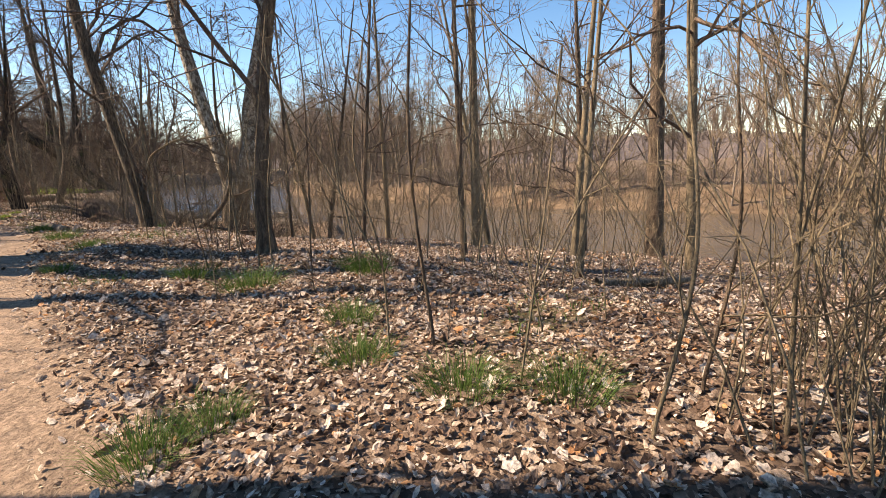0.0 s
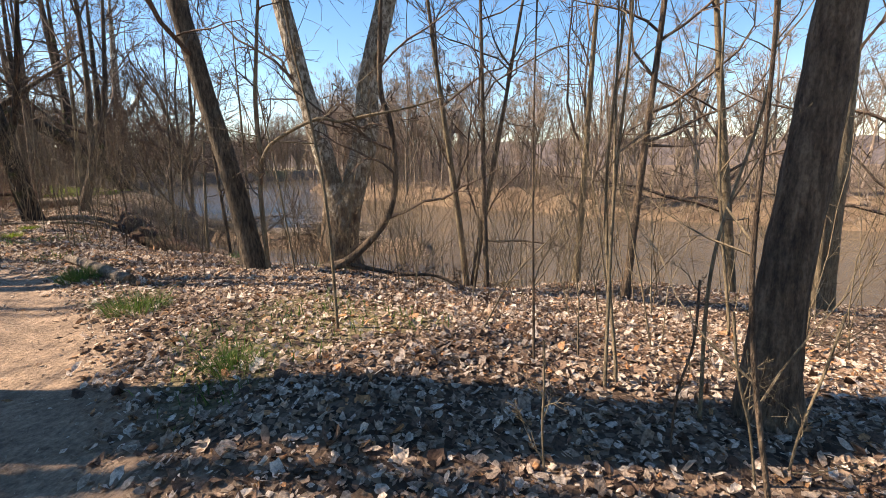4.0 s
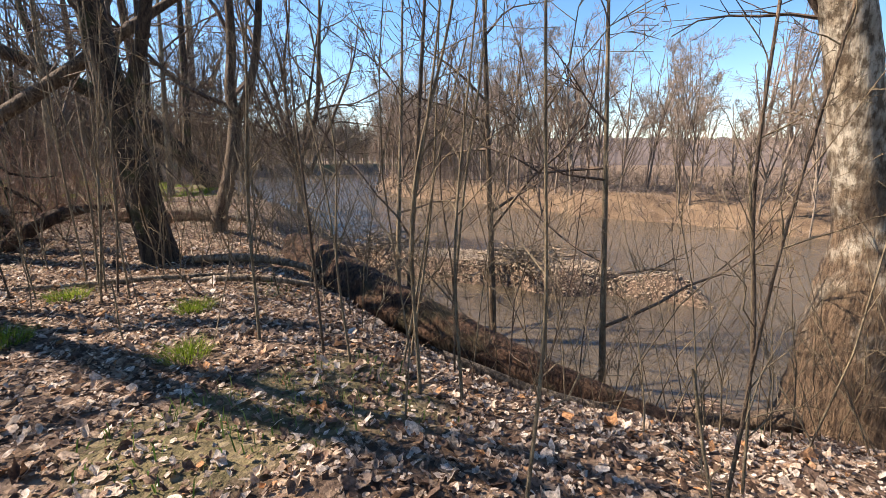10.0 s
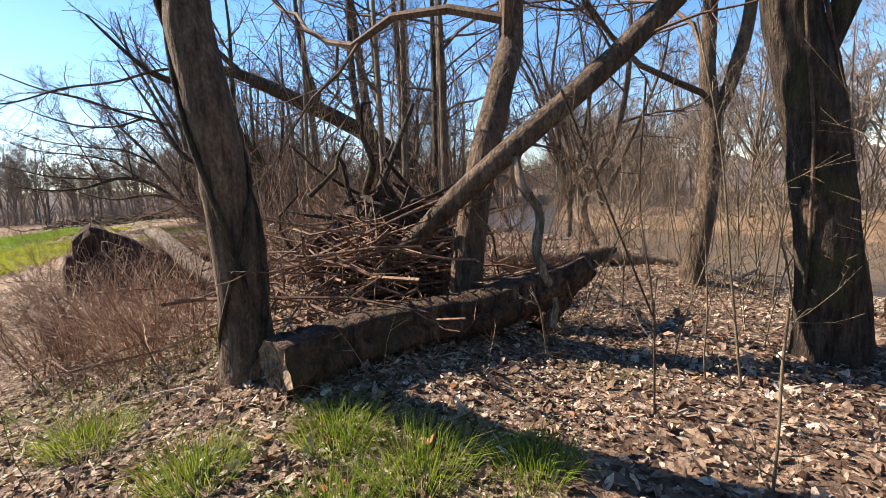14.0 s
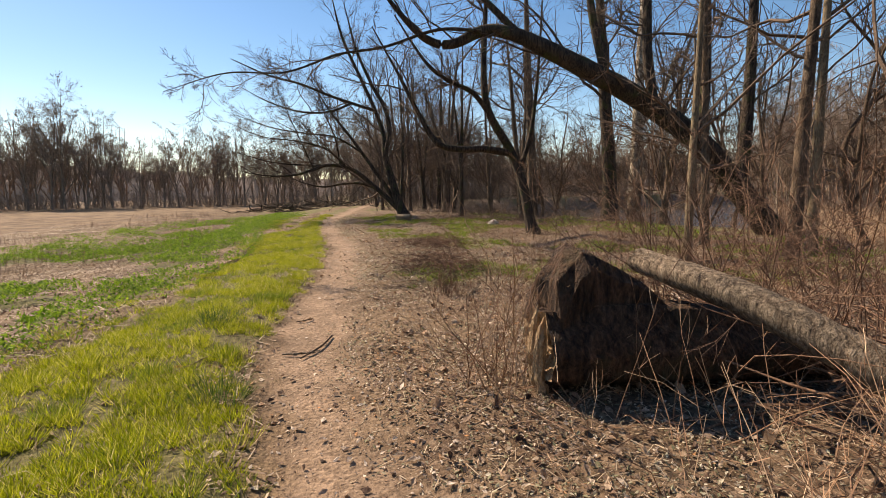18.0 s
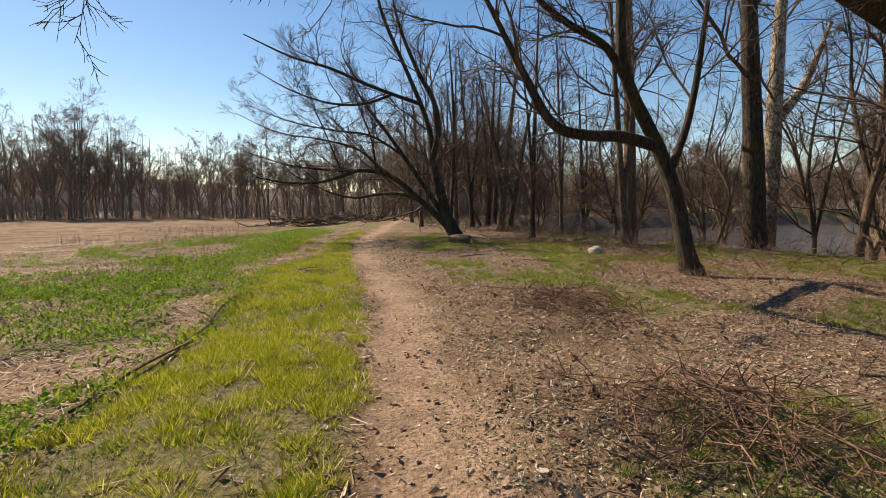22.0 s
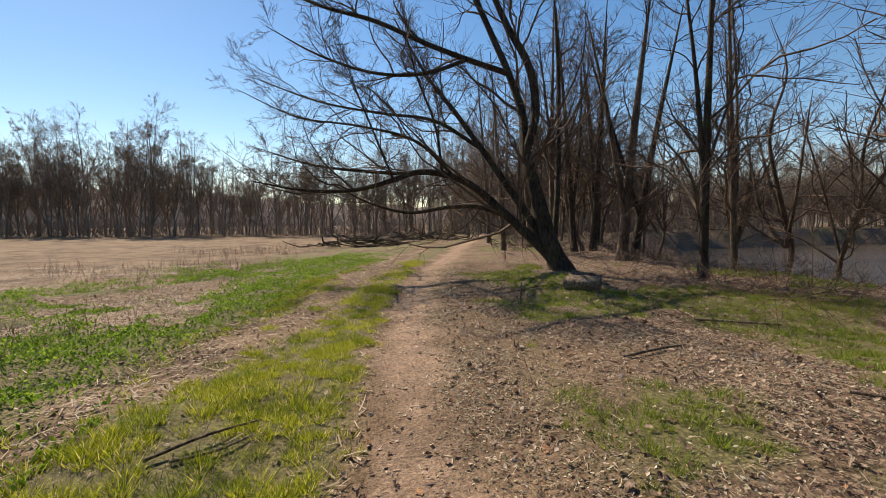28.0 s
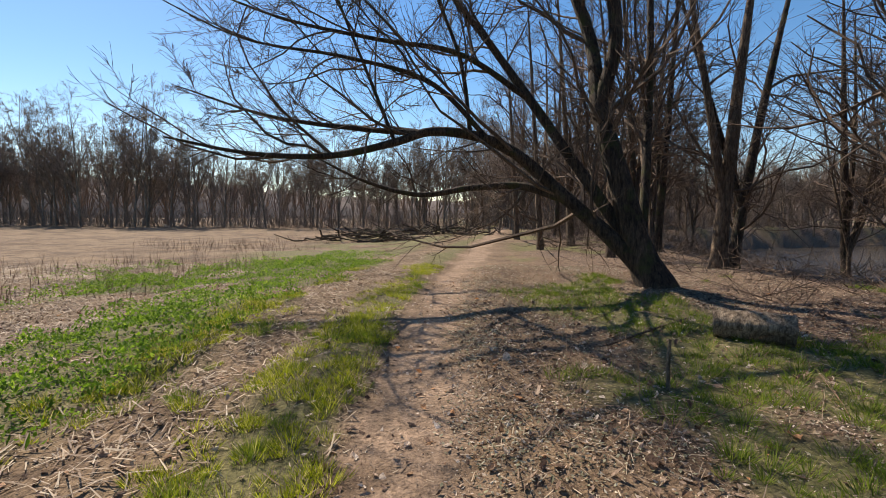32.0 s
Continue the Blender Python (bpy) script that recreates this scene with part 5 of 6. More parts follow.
def blades(rng, x, y, low, high, width, lean, tall=1.0):
    k = len(x)
    z = ground_z(x, y) - 0.01
    a, h = rng.uniform(0, 6.283, k), rng.uniform(low, high, k) * tall
    w = width * rng.uniform(0.6, 1.4, k)
    dx, dy = np.cos(a), np.sin(a)
    b = rng.uniform(0, 6.283, k)
    lx, ly = np.cos(b) * lean * h * rng.random(k), np.sin(b) * lean * h * rng.random(k)
    v = np.stack([np.stack([x - dx * w, y - dy * w, z], 1), np.stack([x + dx * w, y + dy * w, z], 1),
                  np.stack([x + lx * 0.35 + dx * w * 0.8, y + ly * 0.35 + dy * w * 0.8, z + h * 0.6], 1), np.stack([x + lx * 0.35 - dx * w * 0.8, y + ly * 0.35 - dy * w * 0.8, z + h * 0.6], 1),
                  np.stack([x + lx, y + ly, z + h * (1 - 0.3 * lean)], 1)], 1)
    f = np.array([(0, 1, 2), (0, 2, 3), (3, 2, 4)])
    return v.reshape(-1, 3), (f[None] + (np.arange(k) * 5)[:, None, None]).reshape(-1, 3)


def turf(x, y):
    return zones(x, y)[1] * np.where(from_path(x, y) < 0, 1 - step(-from_path(x, y), 2.5, 3.1), 0)


def tufts(rng, x, y, n, size, low, high, width):
    """Grass growing in clumps: n blades to each place, leaning outwards from its middle."""
    k = len(x)
    big = size * (0.45 + 1.4 * rng.random(k) ** 1.6 * (0.5 + wobble(x, y, 0.42, 22)))
    a, d = rng.uniform(0, 6.283, (k, n)), rng.random((k, n)) ** 0.6
    px, py = np.cos(a) * d * big[:, None], np.sin(a) * d * big[:, None]
    X, Y = (x[:, None] + px).ravel(), (y[:, None] + py).ravel()
    h = (rng.uniform(low, high, (k, n)) * (big / size)[:, None] ** 0.6 * (1.1 - 0.4 * d)).ravel()
    lean = (0.25 + 0.75 * d.ravel()) * h
    b = a.ravel() + rng.normal(size=k * n) * 0.5
    lx, ly = np.cos(b) * lean, np.sin(b) * lean
    c = rng.uniform(0, 6.283, k * n)
    w = width * rng.uniform(0.6, 1.4, k * n)
    dx, dy, z = np.cos(c) * w, np.sin(c) * w, ground_z(X, Y) - 0.008
    v = np.stack([np.stack([X - dx, Y - dy, z], 1), np.stack([X + dx, Y + dy, z], 1), np.stack([X + lx, Y + ly, z + h], 1)], 1)
    return v.reshape(-1, 3), np.arange(k * n * 3).reshape(-1, 3)


x, y = scatter(r, 62000, -6, 2, 22, 58, lambda x, y: turf(x, y) * (0.12 + 0.88 * step(wobble(x, y, 0.36, 22) * 0.5 + wobble(x, y, 0.14, 23) * 0.5, 0.43, 0.55)) * np.interp(y, [44, 56], [1.0, 0.6]))
k = r.random(len(x)) < 0.05 + 0.5 * step(wobble(x, y, 0.6, 25), 0.62, 0.8)
for sel, mat, label in ((~k, GRASS, "short bright green grass beside the path"), (k, GRASS_MID, "darker green grass among the bright turf")):
    stuff("grass", mesh_from("grass", *tufts(r, x[sel], y[sel], 60, 0.07, 0.03, 0.095, 0.0031), mat), label, "grass")
x, y = scatter(r, 70000, -6, 2, 22, 58, lambda x, y: turf(x, y))
stuff("straw", mesh_from("dead_blades", *blades(r, x, y, 0.03, 0.09, 0.003, 1.8), STRAW), "dead yellow blades in the turf", "grass")
x, y = scatter(r, 9000, 0, 12, 28, 56, lambda x, y: zones(x, y)[1] * (from_path(x, y) > 0))
v, f = tufts(r, x, y, 56, 0.075, 0.04, 0.12, 0.0034)
stuff("grass", mesh_from("grass", v, f, GRASS_MID), "patchy green grass among dead leaves", "grass")
x, y = scatter(r, 50000, -1, 8, 0, 27, lambda x, y: zones(x, y)[1] * (from_path(x, y) > 0) * (ground_z(x, y) > -1.8))
v, f = blades(r, x, y, 0.05, 0.18, 0.004, 0.8)
stuff("grass", mesh_from("grass", v, f, GRASS_DARK), "dark green grass tufts among the leaves", "grass")

WEED_V = np.array([[-0.5, 0, -0.08], [0, -0.26, 0.08], [0.5, 0, -0.1], [0, 0.26, 0.08]])
WEED_F = np.array([(0, 1, 2), (0, 2, 3)])
x, y = scatter(r, 1000000, -15, 0, 25, 62, lambda x, y: zones(x, y)[1] * (from_path(x, y) < -2.3) * np.clip(1.4 - y / 60, 0.15, 1))
v, f = flat_pieces(r, x, y, WEED_V, WEED_F, lambda k: r.uniform(0.022, 0.052, k), 0.75, 0.0)
v[:, 2] += np.repeat((0.02 + 0.26 * step(wobble(x, y, 0.6, 16) * 0.55 + wobble(x, y, 0.2, 82) * 0.45, 0.32, 0.72)) * (1 - 0.6 * r.random(len(x)) ** 2), 4)
stuff("weeds", mesh_from("weeds", v, f, WEED), "low leafy green weeds in the field", "weeds")
x, y = scatter(r, 190000, -15, 1, 24, 62, lambda x, y: (1 - zones(x, y)[1]) * (from_path(x, y) < -0.4) * 0.75)
stuff("straw", mesh_from("straw", *flat_pieces(r, x, y, STRAW_V, np.array([(0, 1, 2, 3)]), lambda k: r.uniform(0.04, 0.19, k), 0.2, 0.01), STRAW), "flattened dry stalks lying in the field", "straw")
x, y = scatter(r, 190000, -2, 8, 24, 56, lambda x, y: (1 - 0.7 * zones(x, y)[1]) * step(from_path(x, y), 0.1, 0.6) * 0.9)
stuff("straw", mesh_from("straw", *flat_pieces(r, x, y, STRAW_V, np.array([(0, 1, 2, 3)]), lambda k: 0.018 + 0.09 * r.random(k) ** 3, 0.3, 0.012), STRAW), "fallen dead stems beside the path", "straw")

# dry bramble and dead weeds between path and bank
x, y = scatter(r, 22000, -2, 9, 24, 56, lambda x, y: step(from_path(x, y), 0.6, 1.6) * step(wobble(x, y, 1.6, 17), 0.36, 0.6) * (ground_z(x, y) > -1.5) * np.where((x > -0.5) & (x < 1.6) & (y > 28.6) & (y < 30.4), 0.25, 1) * np.where(y < 33, 0.8, 0.6) * (1 - 0.7 * zones(x, y)[1]))
P, R = stems_at(r, x, y, 0.10, 0.5, 0.9, 0.0026, 4, 0.15)
P2, R2 = sprout(r, P, R, 2, 45, 0.5, 2, 0.1, start=0.3, least=0.0018)
stuff("dead_weeds", mesh_from("dead_weeds", *tubes([(P, R, 3), (P2, R2, 3)]), STEM), "tangle of dry reddish-brown weed stems", "weeds")
x, y = scatter(r, 15000, -2, 6, 30, 46, lambda x, y: step(from_path(x, y), 0.7, 1.3) * (1 - step(from_path(x, y), 3.5, 5)) * step(wobble(x, y, 1.3, 37) * 0.7 + wobble(x, y, 0.4, 38) * 0.3, 0.45, 0.6))
P, R = stems_at(r, x, y, 0.04, 0.2, 1.2, 0.0015, 4, 0.2)
P2, R2 = sprout(r, P, R, 2, 50, 0.5, 2, 0.0, start=0.2, least=0.0012)
stuff("dead_weeds", mesh_from("dead_weeds", *tubes([(P, R, 3), (P2, R2, 3)]), STEM), "low heaps of matted reddish dead weeds", "weeds")
x, y = scatter(r, 5200, -1.5, 3.2, 23.6, 31, lambda x, y: step(from_path(x, y), 0.9, 1.6) * (1 - step(from_path(x, y), 2.0, 2.8)) * step(y, 24.5, 26) * np.where((x > -0.5) & (y > 28.4), 0.2, 1))
P, R = stems_at(r, x, y, 0.35, 1.1, 0.6, 0.003, 5, 0.16)
P2, R2 = sprout(r, P, R, 3, 35, 0.35, 3, 0.1, start=0.35, least=0.002)
stuff("dead_weeds", mesh_from("dead_weeds", *tubes([(P, R, 3), (P2, R2, 3)]), STEM), "upright dead weed stalks beside the fallen logs", "weeds")
x, y = scatter(r, 900, 1, 6.5, 25.2, 34, lambda x, y: (from_path(x, y) > 2.2) * 0.8 * (ground_z(x, y) > -1.5))
P, R = stems_at(r, x, y, 0.7, 2.2, 0.6, 0.005, 6, 0.16)
P2, R2 = sprout(r, P, R, 3, 50, 0.35, 4, 0.0, start=0.2, least=0.003)
stuff("brambles", mesh_from("brambles", *tubes([(P, R, 4), (P2, R2, 3)]), BRAMBLE), "arching bare bramble canes", "brambles")
x, y = scatter(r, 3200, -14, -4, 38, 75, lambda x, y: step(wobble(x, y, 3.0, 26), 0.45, 0.65))
P, R = stems_at(r, x, y, 0.2, 0.6, 0.25, 0.006, 3)
stuff("dead_weeds", mesh_from("dead_weeds", *tubes([(P, R, 3)]), BRAMBLE), "reddish dead stalks standing in the field", "weeds")

x, y = scatter(r, 1500, 2.5, 10, 36, 52, lambda x, y: step(wobble(x, y, 2.0, 27), 0.45, 0.65) * (from_path(x, y) > 3.2) * (ground_z(x, y) > -1.5))
P, R = stems_at(r, x, y, 0.5, 1.5, 0.9, 0.004, 6, 0.2)
P2, R2 = sprout(r, P, R, 3, 50, 0.35, 4, 0.0, start=0.2, least=0.0025)
stuff("brambles", mesh_from("brambles", *tubes([(P, R, 4), (P2, R2, 3)]), BRAMBLE), "low reddish bramble canes under the bank trees", "brambles")

x, y = scatter(r, 230, 1.2, 5.0, 26.2, 32, lambda x, y: step(from_path(x, y), 3.0, 4.0) * (ground_z(x, y) > -1.5))
P, R = stems_at(r, x, y, 1.2, 3.2, 0.4, 0.006, 7, 0.06)
P2, R2 = sprout(r, P, R, 7, 46, 0.34, 5, 0.1, start=0.12, least=0.0028)
P3, R3 = sprout(r, P2, R2, 4, 42, 0.5, 3, 0.0, start=0.15, least=0.002)
stuff("thicket", mesh_from("thicket", *tubes([(P, R, 4), (P2, R2, 3), (P3, R3, 3)]), BRAMBLE), "tangled reddish shrub stems behind the fallen logs", "shrubs")


def shrub(label, x, y, n, wide, high, mat, seed):
    q = np.random.default_rng(seed)
    base = np.array([x, y, float(ground_z(x, y))])
    root = thing("shrub", tuple(base), label, "shrub")
    a, d = q.uniform(0, 6.283, n), wide * 0.4 * q.random(n)
    P, R = stems_at(q, x + np.cos(a) * d, y + np.sin(a) * d, high * 0.5, high, 0.28, 0.004, 6)
    P2, R2 = sprout(q, P, R, 6, 34, 0.35, 4, 0.2, start=0.2, least=0.0018)
    P3, R3 = sprout(q, P2, R2, 4, 40, 0.5, 3, 0.1, start=0.2, least=0.0014)
    part("clump", mesh_from("clump", *tubes([(P - base, R, 4)]), mat), root)
    part("brushwood", mesh_from("brushwood", *tubes([(P2 - base, R2, 3), (P3 - base, R3, 3)]), mat), root)


shrub("thin leafless shrub standing beside the broken log", -0.38, 30.3, 26, 0.7, 1.45, STEM, 401)
shrub("dry reddish shrub at the edge of the path", 0.35, 33.6, 40, 0.8, 0.55, BRAMBLE, 402)
shrub("low dry bush among dead weeds", 0.1, 26.3, 34, 0.9, 0.8, BRAMBLE, 403)
shrub("dry weedy bush beside the vine-wound tree", 0.65, 25.6, 40, 0.9, 1.1, STEM, 404)

# small dry litter lying over the earth beside the path and in the field
x, y = scatter(r, 520000, -2, 8, 23, 58, lambda x, y: step(from_path(x, y), 0.05, 0.5) * (1 - 0.75 * step(from_path(x, y), 2.5, 6)) * (1 - 0.8 * zones(x, y)[1]) * (0.25 + 0.75 * step(wobble(x, y, 0.9, 61) * 0.6 + wobble(x, y, 0.25, 62) * 0.4, 0.35, 0.6)))
k = r.random(len(x)) < 0.25 + 0.5 * step(wobble(x, y, 1.4, 64), 0.35, 0.6)
for sel, mat, what in ((~k, LEAF, "pale broken leaf scraps strewn beside the path"), (k, LEAF_PALE, "tiny dull grey-green leaves carpeting the verge")):
    stuff("leaf_litter", mesh_from("dry_litter", *flat_pieces(r, x[sel], y[sel], WEED_V, WEED_F, lambda k: 0.012 + 0.03 * r.random(k) ** 2, 0.35, 0.005), mat), what, "leaves")
x, y = scatter(r, 130000, -12, 0, 24, 58, lambda x, y: step(-from_path(x, y), 0.2, 0.6) * (1 - step(-from_path(x, y), 7, 12)) * (1 - 0.9 * zones(x, y)[1]) * (0.2 + 0.8 * wobble(x, y, 0.8, 63)))
stuff("leaf_litter", mesh_from("field_litter", *flat_pieces(r, x, y, WEED_V, WEED_F, lambda k: 0.018 + 0.06 * r.random(k) ** 2, 0.45, 0.006), LEAF_SHADED), "brown leaf scraps on the bare field", "leaves")

# ---- smaller things ----
def tuft(k, x, y, size, n, mat, label):
    r = np.random.default_rng(700 + k)
    root = thing("grass_tuft", (x, y, float(ground_z(x, y))), label, "grass", "grass tufts")
    a, d = r.uniform(0, 6.283, n), size * 0.75 * r.random(n) ** 0.7
    px, py = np.cos(a) * d, np.sin(a) * d
    h, w = 0.62 * size * r.uniform(0.35, 1.15, n), 0.0014 + 0.003 * size * r.random(n)
    lx, ly = px * 0.9 + r.normal(size=n) * 0.25 * h, py * 0.9 + r.normal(size=n) * 0.25 * h
    b = r.uniform(0, 6.283, n)
    dx, dy = np.cos(b) * w, np.sin(b) * w
    z = np.zeros(n) - 0.02
    v = np.stack([np.stack([px - dx, py - dy, z], 1), np.stack([px + dx, py + dy, z], 1), np.stack([px + lx * 0.4 + dx * 0.8, py + ly * 0.4 + dy * 0.8, h * 0.62], 1),
                  np.stack([px + lx * 0.4 - dx * 0.8, py + ly * 0.4 - dy * 0.8, h * 0.62], 1), np.stack([px + lx, py + ly, h * 0.9], 1)], 1).reshape(-1, 3)
    f = (np.array([(0, 1, 2), (0, 2, 3), (3, 2, 4)])[None] + (np.arange(n) * 5)[:, None, None]).reshape(-1, 3)
    part("clump", mesh_from("clump", v, f, mat), root)


for k, (x, y, s) in enumerate(((3.0, 11.6, 0.34), (3.2, 13.7, 0.26), (2.8, 9.5, 0.24), (2.85, 4.8, 0.4), (4.0, 4.2, 0.36), (1.9, 7.8, 0.22), (2.8, 6.0, 0.32), (3.9, 3.95, 0.3), (2.1, 1.42, 0.3), (1.1, 2.35, 0.22), (0.75, 2.3, 0.25),
                               (2.1, 2.3, 0.28), (3.07, 13.5, 0.26), (7.4, 14.0, 0.36), (5.9, 14.6, 0.32), (2.4, 0.9, 0.3), (6.6, 13.4, 0.3), (2.6, 2.9, 0.26))):
    tuft(k, x, y, s, int(260 + 900 * s), GRASS_DARK, "dark green grass tuft among dead leaves")
for k, (x, y, s) in enumerate(((1.5, 23.4, 0.3), (1.5, 22.8, 0.24), (1.1, 23.3, 0.28), (1.3, 23.8, 0.26), (2.8, 20.7, 0.22), (3.6, 19.2, 0.2), (4.1, 20.2, 0.2), (3.4, 21.5, 0.2), (0.3, 24.6, 0.26), (1.9, 23.1, 0.22), (0.7, 23.9, 0.24))):
    tuft(40 + k, x, y, s, int(300 + 1000 * s), GRASS_MID, "bright green grass tuft in the leaf litter")
tuft(60, -2.6, 32.8, 0.3, 260, GRASS_DARK, "dark coarse grass tuft at the edge of the path")
tuft(61, -2.35, 30.9, 0.3, 260, GRASS_DARK, "dark coarse grass tuft at the edge of the path")
r = np.random.default_rng(55)
for k in range(46):
    y = r.uniform(27, 52)
    x = float(along(y, PATH)) - r.uniform(0.6, 2.3)
    tuft(70 + k, x, y, r.uniform(0.13, 0.2), 260, (GRASS, GRASS_MID)[k % 2], "thick yellow-green grass clump beside the path")


def vine(name, label, tree_line, turns, radius, away, mat, seed):
    """A woody vine wound round a trunk."""
    c = curve(tree_line, 40)
    a = np.linspace(0, turns * 2 * math.pi, 40) + seed
    off = c[:, 3:4] + away
    p = c[:, :3] + np.stack([np.cos(a), np.sin(a), 0 * a], 1) * off
    base = p[0].copy()
    root = thing(name, tuple(base), label, "vine")
    part("stem", mesh_from(name, *tubes([((p - base)[None], np.full((1, 40), radius), 6)], 0.1, np.random.default_rng(seed)), mat, True), root)


for k, (turns, rad) in enumerate(((0.9, 0.022), (-0.7, 0.016), (1.3, 0.012))):
    vine("vine", "dead hairy vine climbing a grey trunk", VINE_TRUNK, turns, rad, 0.012, BARK_DARK, 4 + 2 * k)
IVY_TRUNK = [(4.82, 22.93, -0.1, 0.225), (4.66, 22.93, 0.7, 0.205), (4.57, 23.0, 1.5, 0.195), (4.47, 23.13, 2.3, 0.185), (4.39, 23.2, 3.0, 0.175)]
for k, (turns, rad) in enumerate(((0.5, 0.02), (-0.4, 0.015), (0.3, 0.012))):
    vine("vine", "brown creeper stem on a dark leaning trunk", IVY_TRUNK, turns, rad, 0.01, BARK, 11 + 2 * k)


def root_plate():
    """The upturned roots of a fallen tree, with earth still in them."""
    r = np.random.default_rng(81)
    root = thing("uprooted_stump", (2.75, 25.85, 0.12), "upturned root plate of a fallen tree, dark with earth", "stump")
    n, sides = 10, 18
    a = np.linspace(0, 2 * math.pi, sides, endpoint=False)
    v = []
    for i in range(n):
        s = i / (n - 1)
        rad = 0.95 * (1 - s) ** 0.55 + 0.04
        w = rad * (1 + 0.16 * r.normal(size=sides))
        v.append(np.stack([np.cos(a) * w * 0.95, np.sin(a) * w * 0.55, np.full(sides, s * 1.25) + 0.05 * r.normal(size=sides)], 1))
    v = np.concatenate(v)
    f = np.array([(i * sides + j, i * sides + (j + 1) % sides, (i + 1) * sides + (j + 1) % sides, (i + 1) * sides + j) for i in range(n - 1) for j in range(sides)])
    part("earth", mesh_from("earth", v, f, WOOD_ROT, False), root)
    k = 34
    p = np.stack([r.normal(size=k) * 0.4, r.normal(size=k) * 0.25, r.uniform(0.2, 1.2, k)], 1)
    d = unit(np.stack([r.normal(size=k), r.normal(size=k) * 0.7, r.normal(size=k) * 0.5 + 0.3], 1))
    pts = [p]
    for _ in range(5):
        d = unit(d + 0.35 * r.normal(size=d.shape))
        pts.append(pts[-1] + d * r.uniform(0.1, 0.26, k)[:, None])
    P, R = np.stack(pts, 1), r.uniform(0.012, 0.045, k)[:, None] * np.linspace(1, 0.3, 6)[None]
    for i in range(k):
        part("root", mesh_from("root", *tubes([(P[i:i + 1], R[i:i + 1], 6)], 0.1, r), BARK_DARK, True), root)


root_plate()


def branch(name, label, pts, mat, twigs=4, seed=0, category="branch", ratio=0.35):
    r = np.random.default_rng(1300 + seed)
    base = np.array(pts[0][:3], float)
    root = thing(name, tuple(base), label, category)
    c = curve(pts, 5 * len(pts))
    P, R = c[None, :, :3] - base, c[None, :, 3]
    part("stem", mesh_from(name, *tubes([(P, R, 7)], 0.06, r), mat, True), root)
    if twigs:
        Q, S = sprout(r, P, R, twigs, 45, ratio, 4, 0.1, 0.2, 0.2, least=0.003)
        part("brushwood", mesh_from("brushwood", *tubes([(Q, S, 4)]), mat), root)


def on_ground(*pts):
    return [(x, y, float(ground_z(x, y)) + h, w) for x, y, h, w in pts]


# the tangle round the fallen trunk
branch("fallen_branch", "forked grey dead branch hanging in the tangle", [(3.02, 24.36, 1.5, 0.03), (2.98, 24.26, 1.3, 0.034), (3.1, 24.2, 1.08, 0.034), (3.0, 24.14, 0.8, 0.036), (3.1, 24.08, 0.48, 0.034), (3.04, 24.04, 0.26, 0.03)], WOOD, 3, 1)
branch("fallen_branch", "bare branch propped against the fallen trunk", [(2.9, 25.2, 0.05, 0.03), (3.0, 25.3, 0.6, 0.028), (3.35, 25.4, 1.1, 0.022), (3.6, 25.5, 1.5, 0.014)], WOOD, 4, 2)
branch("fallen_branch", "dark limb leaning through the tangle", [(2.0, 26.2, 0.1, 0.05), (2.6, 26.4, 0.8, 0.05), (3.1, 26.6, 1.5, 0.04), (3.7, 26.9, 2.4, 0.025)], BARK_DARK, 6, 3)
branch("fallen_branch", "broken rotten root end with jagged arms", [(3.3, 24.45, 0.1, 0.10), (3.7, 24.5, 0.4, 0.12), (4.2, 24.6, 0.58, 0.09), (4.75, 24.75, 0.6, 0.035)], WOOD_ROT, 7, 4, "root")
branch("fallen_branch", "long dead limb lying in the leaves", on_ground((2.9, 22.1, 0.03, 0.018), (3.6, 21.9, 0.04, 0.028), (4.3, 21.6, 0.05, 0.032), (4.9, 21.3, 0.04, 0.026)), WOOD, 5, 5)
branch("fallen_branch", "pale bare branch on the leafy bank", on_ground((4.5, 21.2, 0.05, 0.035), (5.0, 20.8, 0.07, 0.04), (5.6, 20.4, 0.1, 0.03)), WOOD, 4, 6)
branch("fallen_branch", "dead branch lying along the bank top", on_ground((5.0, 22.4, 0.06, 0.05), (5.5, 21.8, 0.1, 0.06), (6.1, 21.2, 0.15, 0.045), (6.6, 20.7, 0.1, 0.02)), WOOD, 6, 7)
branch("fallen_branch", "knotted branch on the lower bank", on_ground((5.6, 18.4, 0.05, 0.05), (6.3, 17.6, 0.08, 0.07), (6.9, 17.0, 0.08, 0.06), (7.6, 16.7, 0.05, 0.03)), WOOD, 5, 8)
branch("fallen_log", "pale barkless log on the mossy rise behind the tangle", on_ground((5.4, 27.4, 0.16, 0.14), (6.2, 26.9, 0.18, 0.17), (6.9, 26.3, 0.15, 0.15), (7.5, 25.6, 0.06, 0.08)), WOOD, 0, 9, "log")
branch("root", "sprawling surface root at the foot of the sycamore", [(8.9, 15.1, -1.35, 0.14), (9.3, 14.3, -1.5, 0.10), (9.7, 13.2, -1.55, 0.07), (10.0, 12.3, -1.7, 0.04)], BARK, 2, 10, "root")
branch("root", "thick root running down from the sycamore", [(8.6, 15.5, -1.3, 0.16), (8.1, 16.2, -1.45, 0.12), (7.8, 17.0, -1.55, 0.08)], BARK, 0, 11, "root")
branch("fallen_branch", "weathered branch lying in the leaves by the wood", on_ground((5.6, 1.8, 0.06, 0.05), (6.2, 1.3, 0.09, 0.06), (7.0, 1.0, 0.08, 0.045)), WOOD, 4, 12)
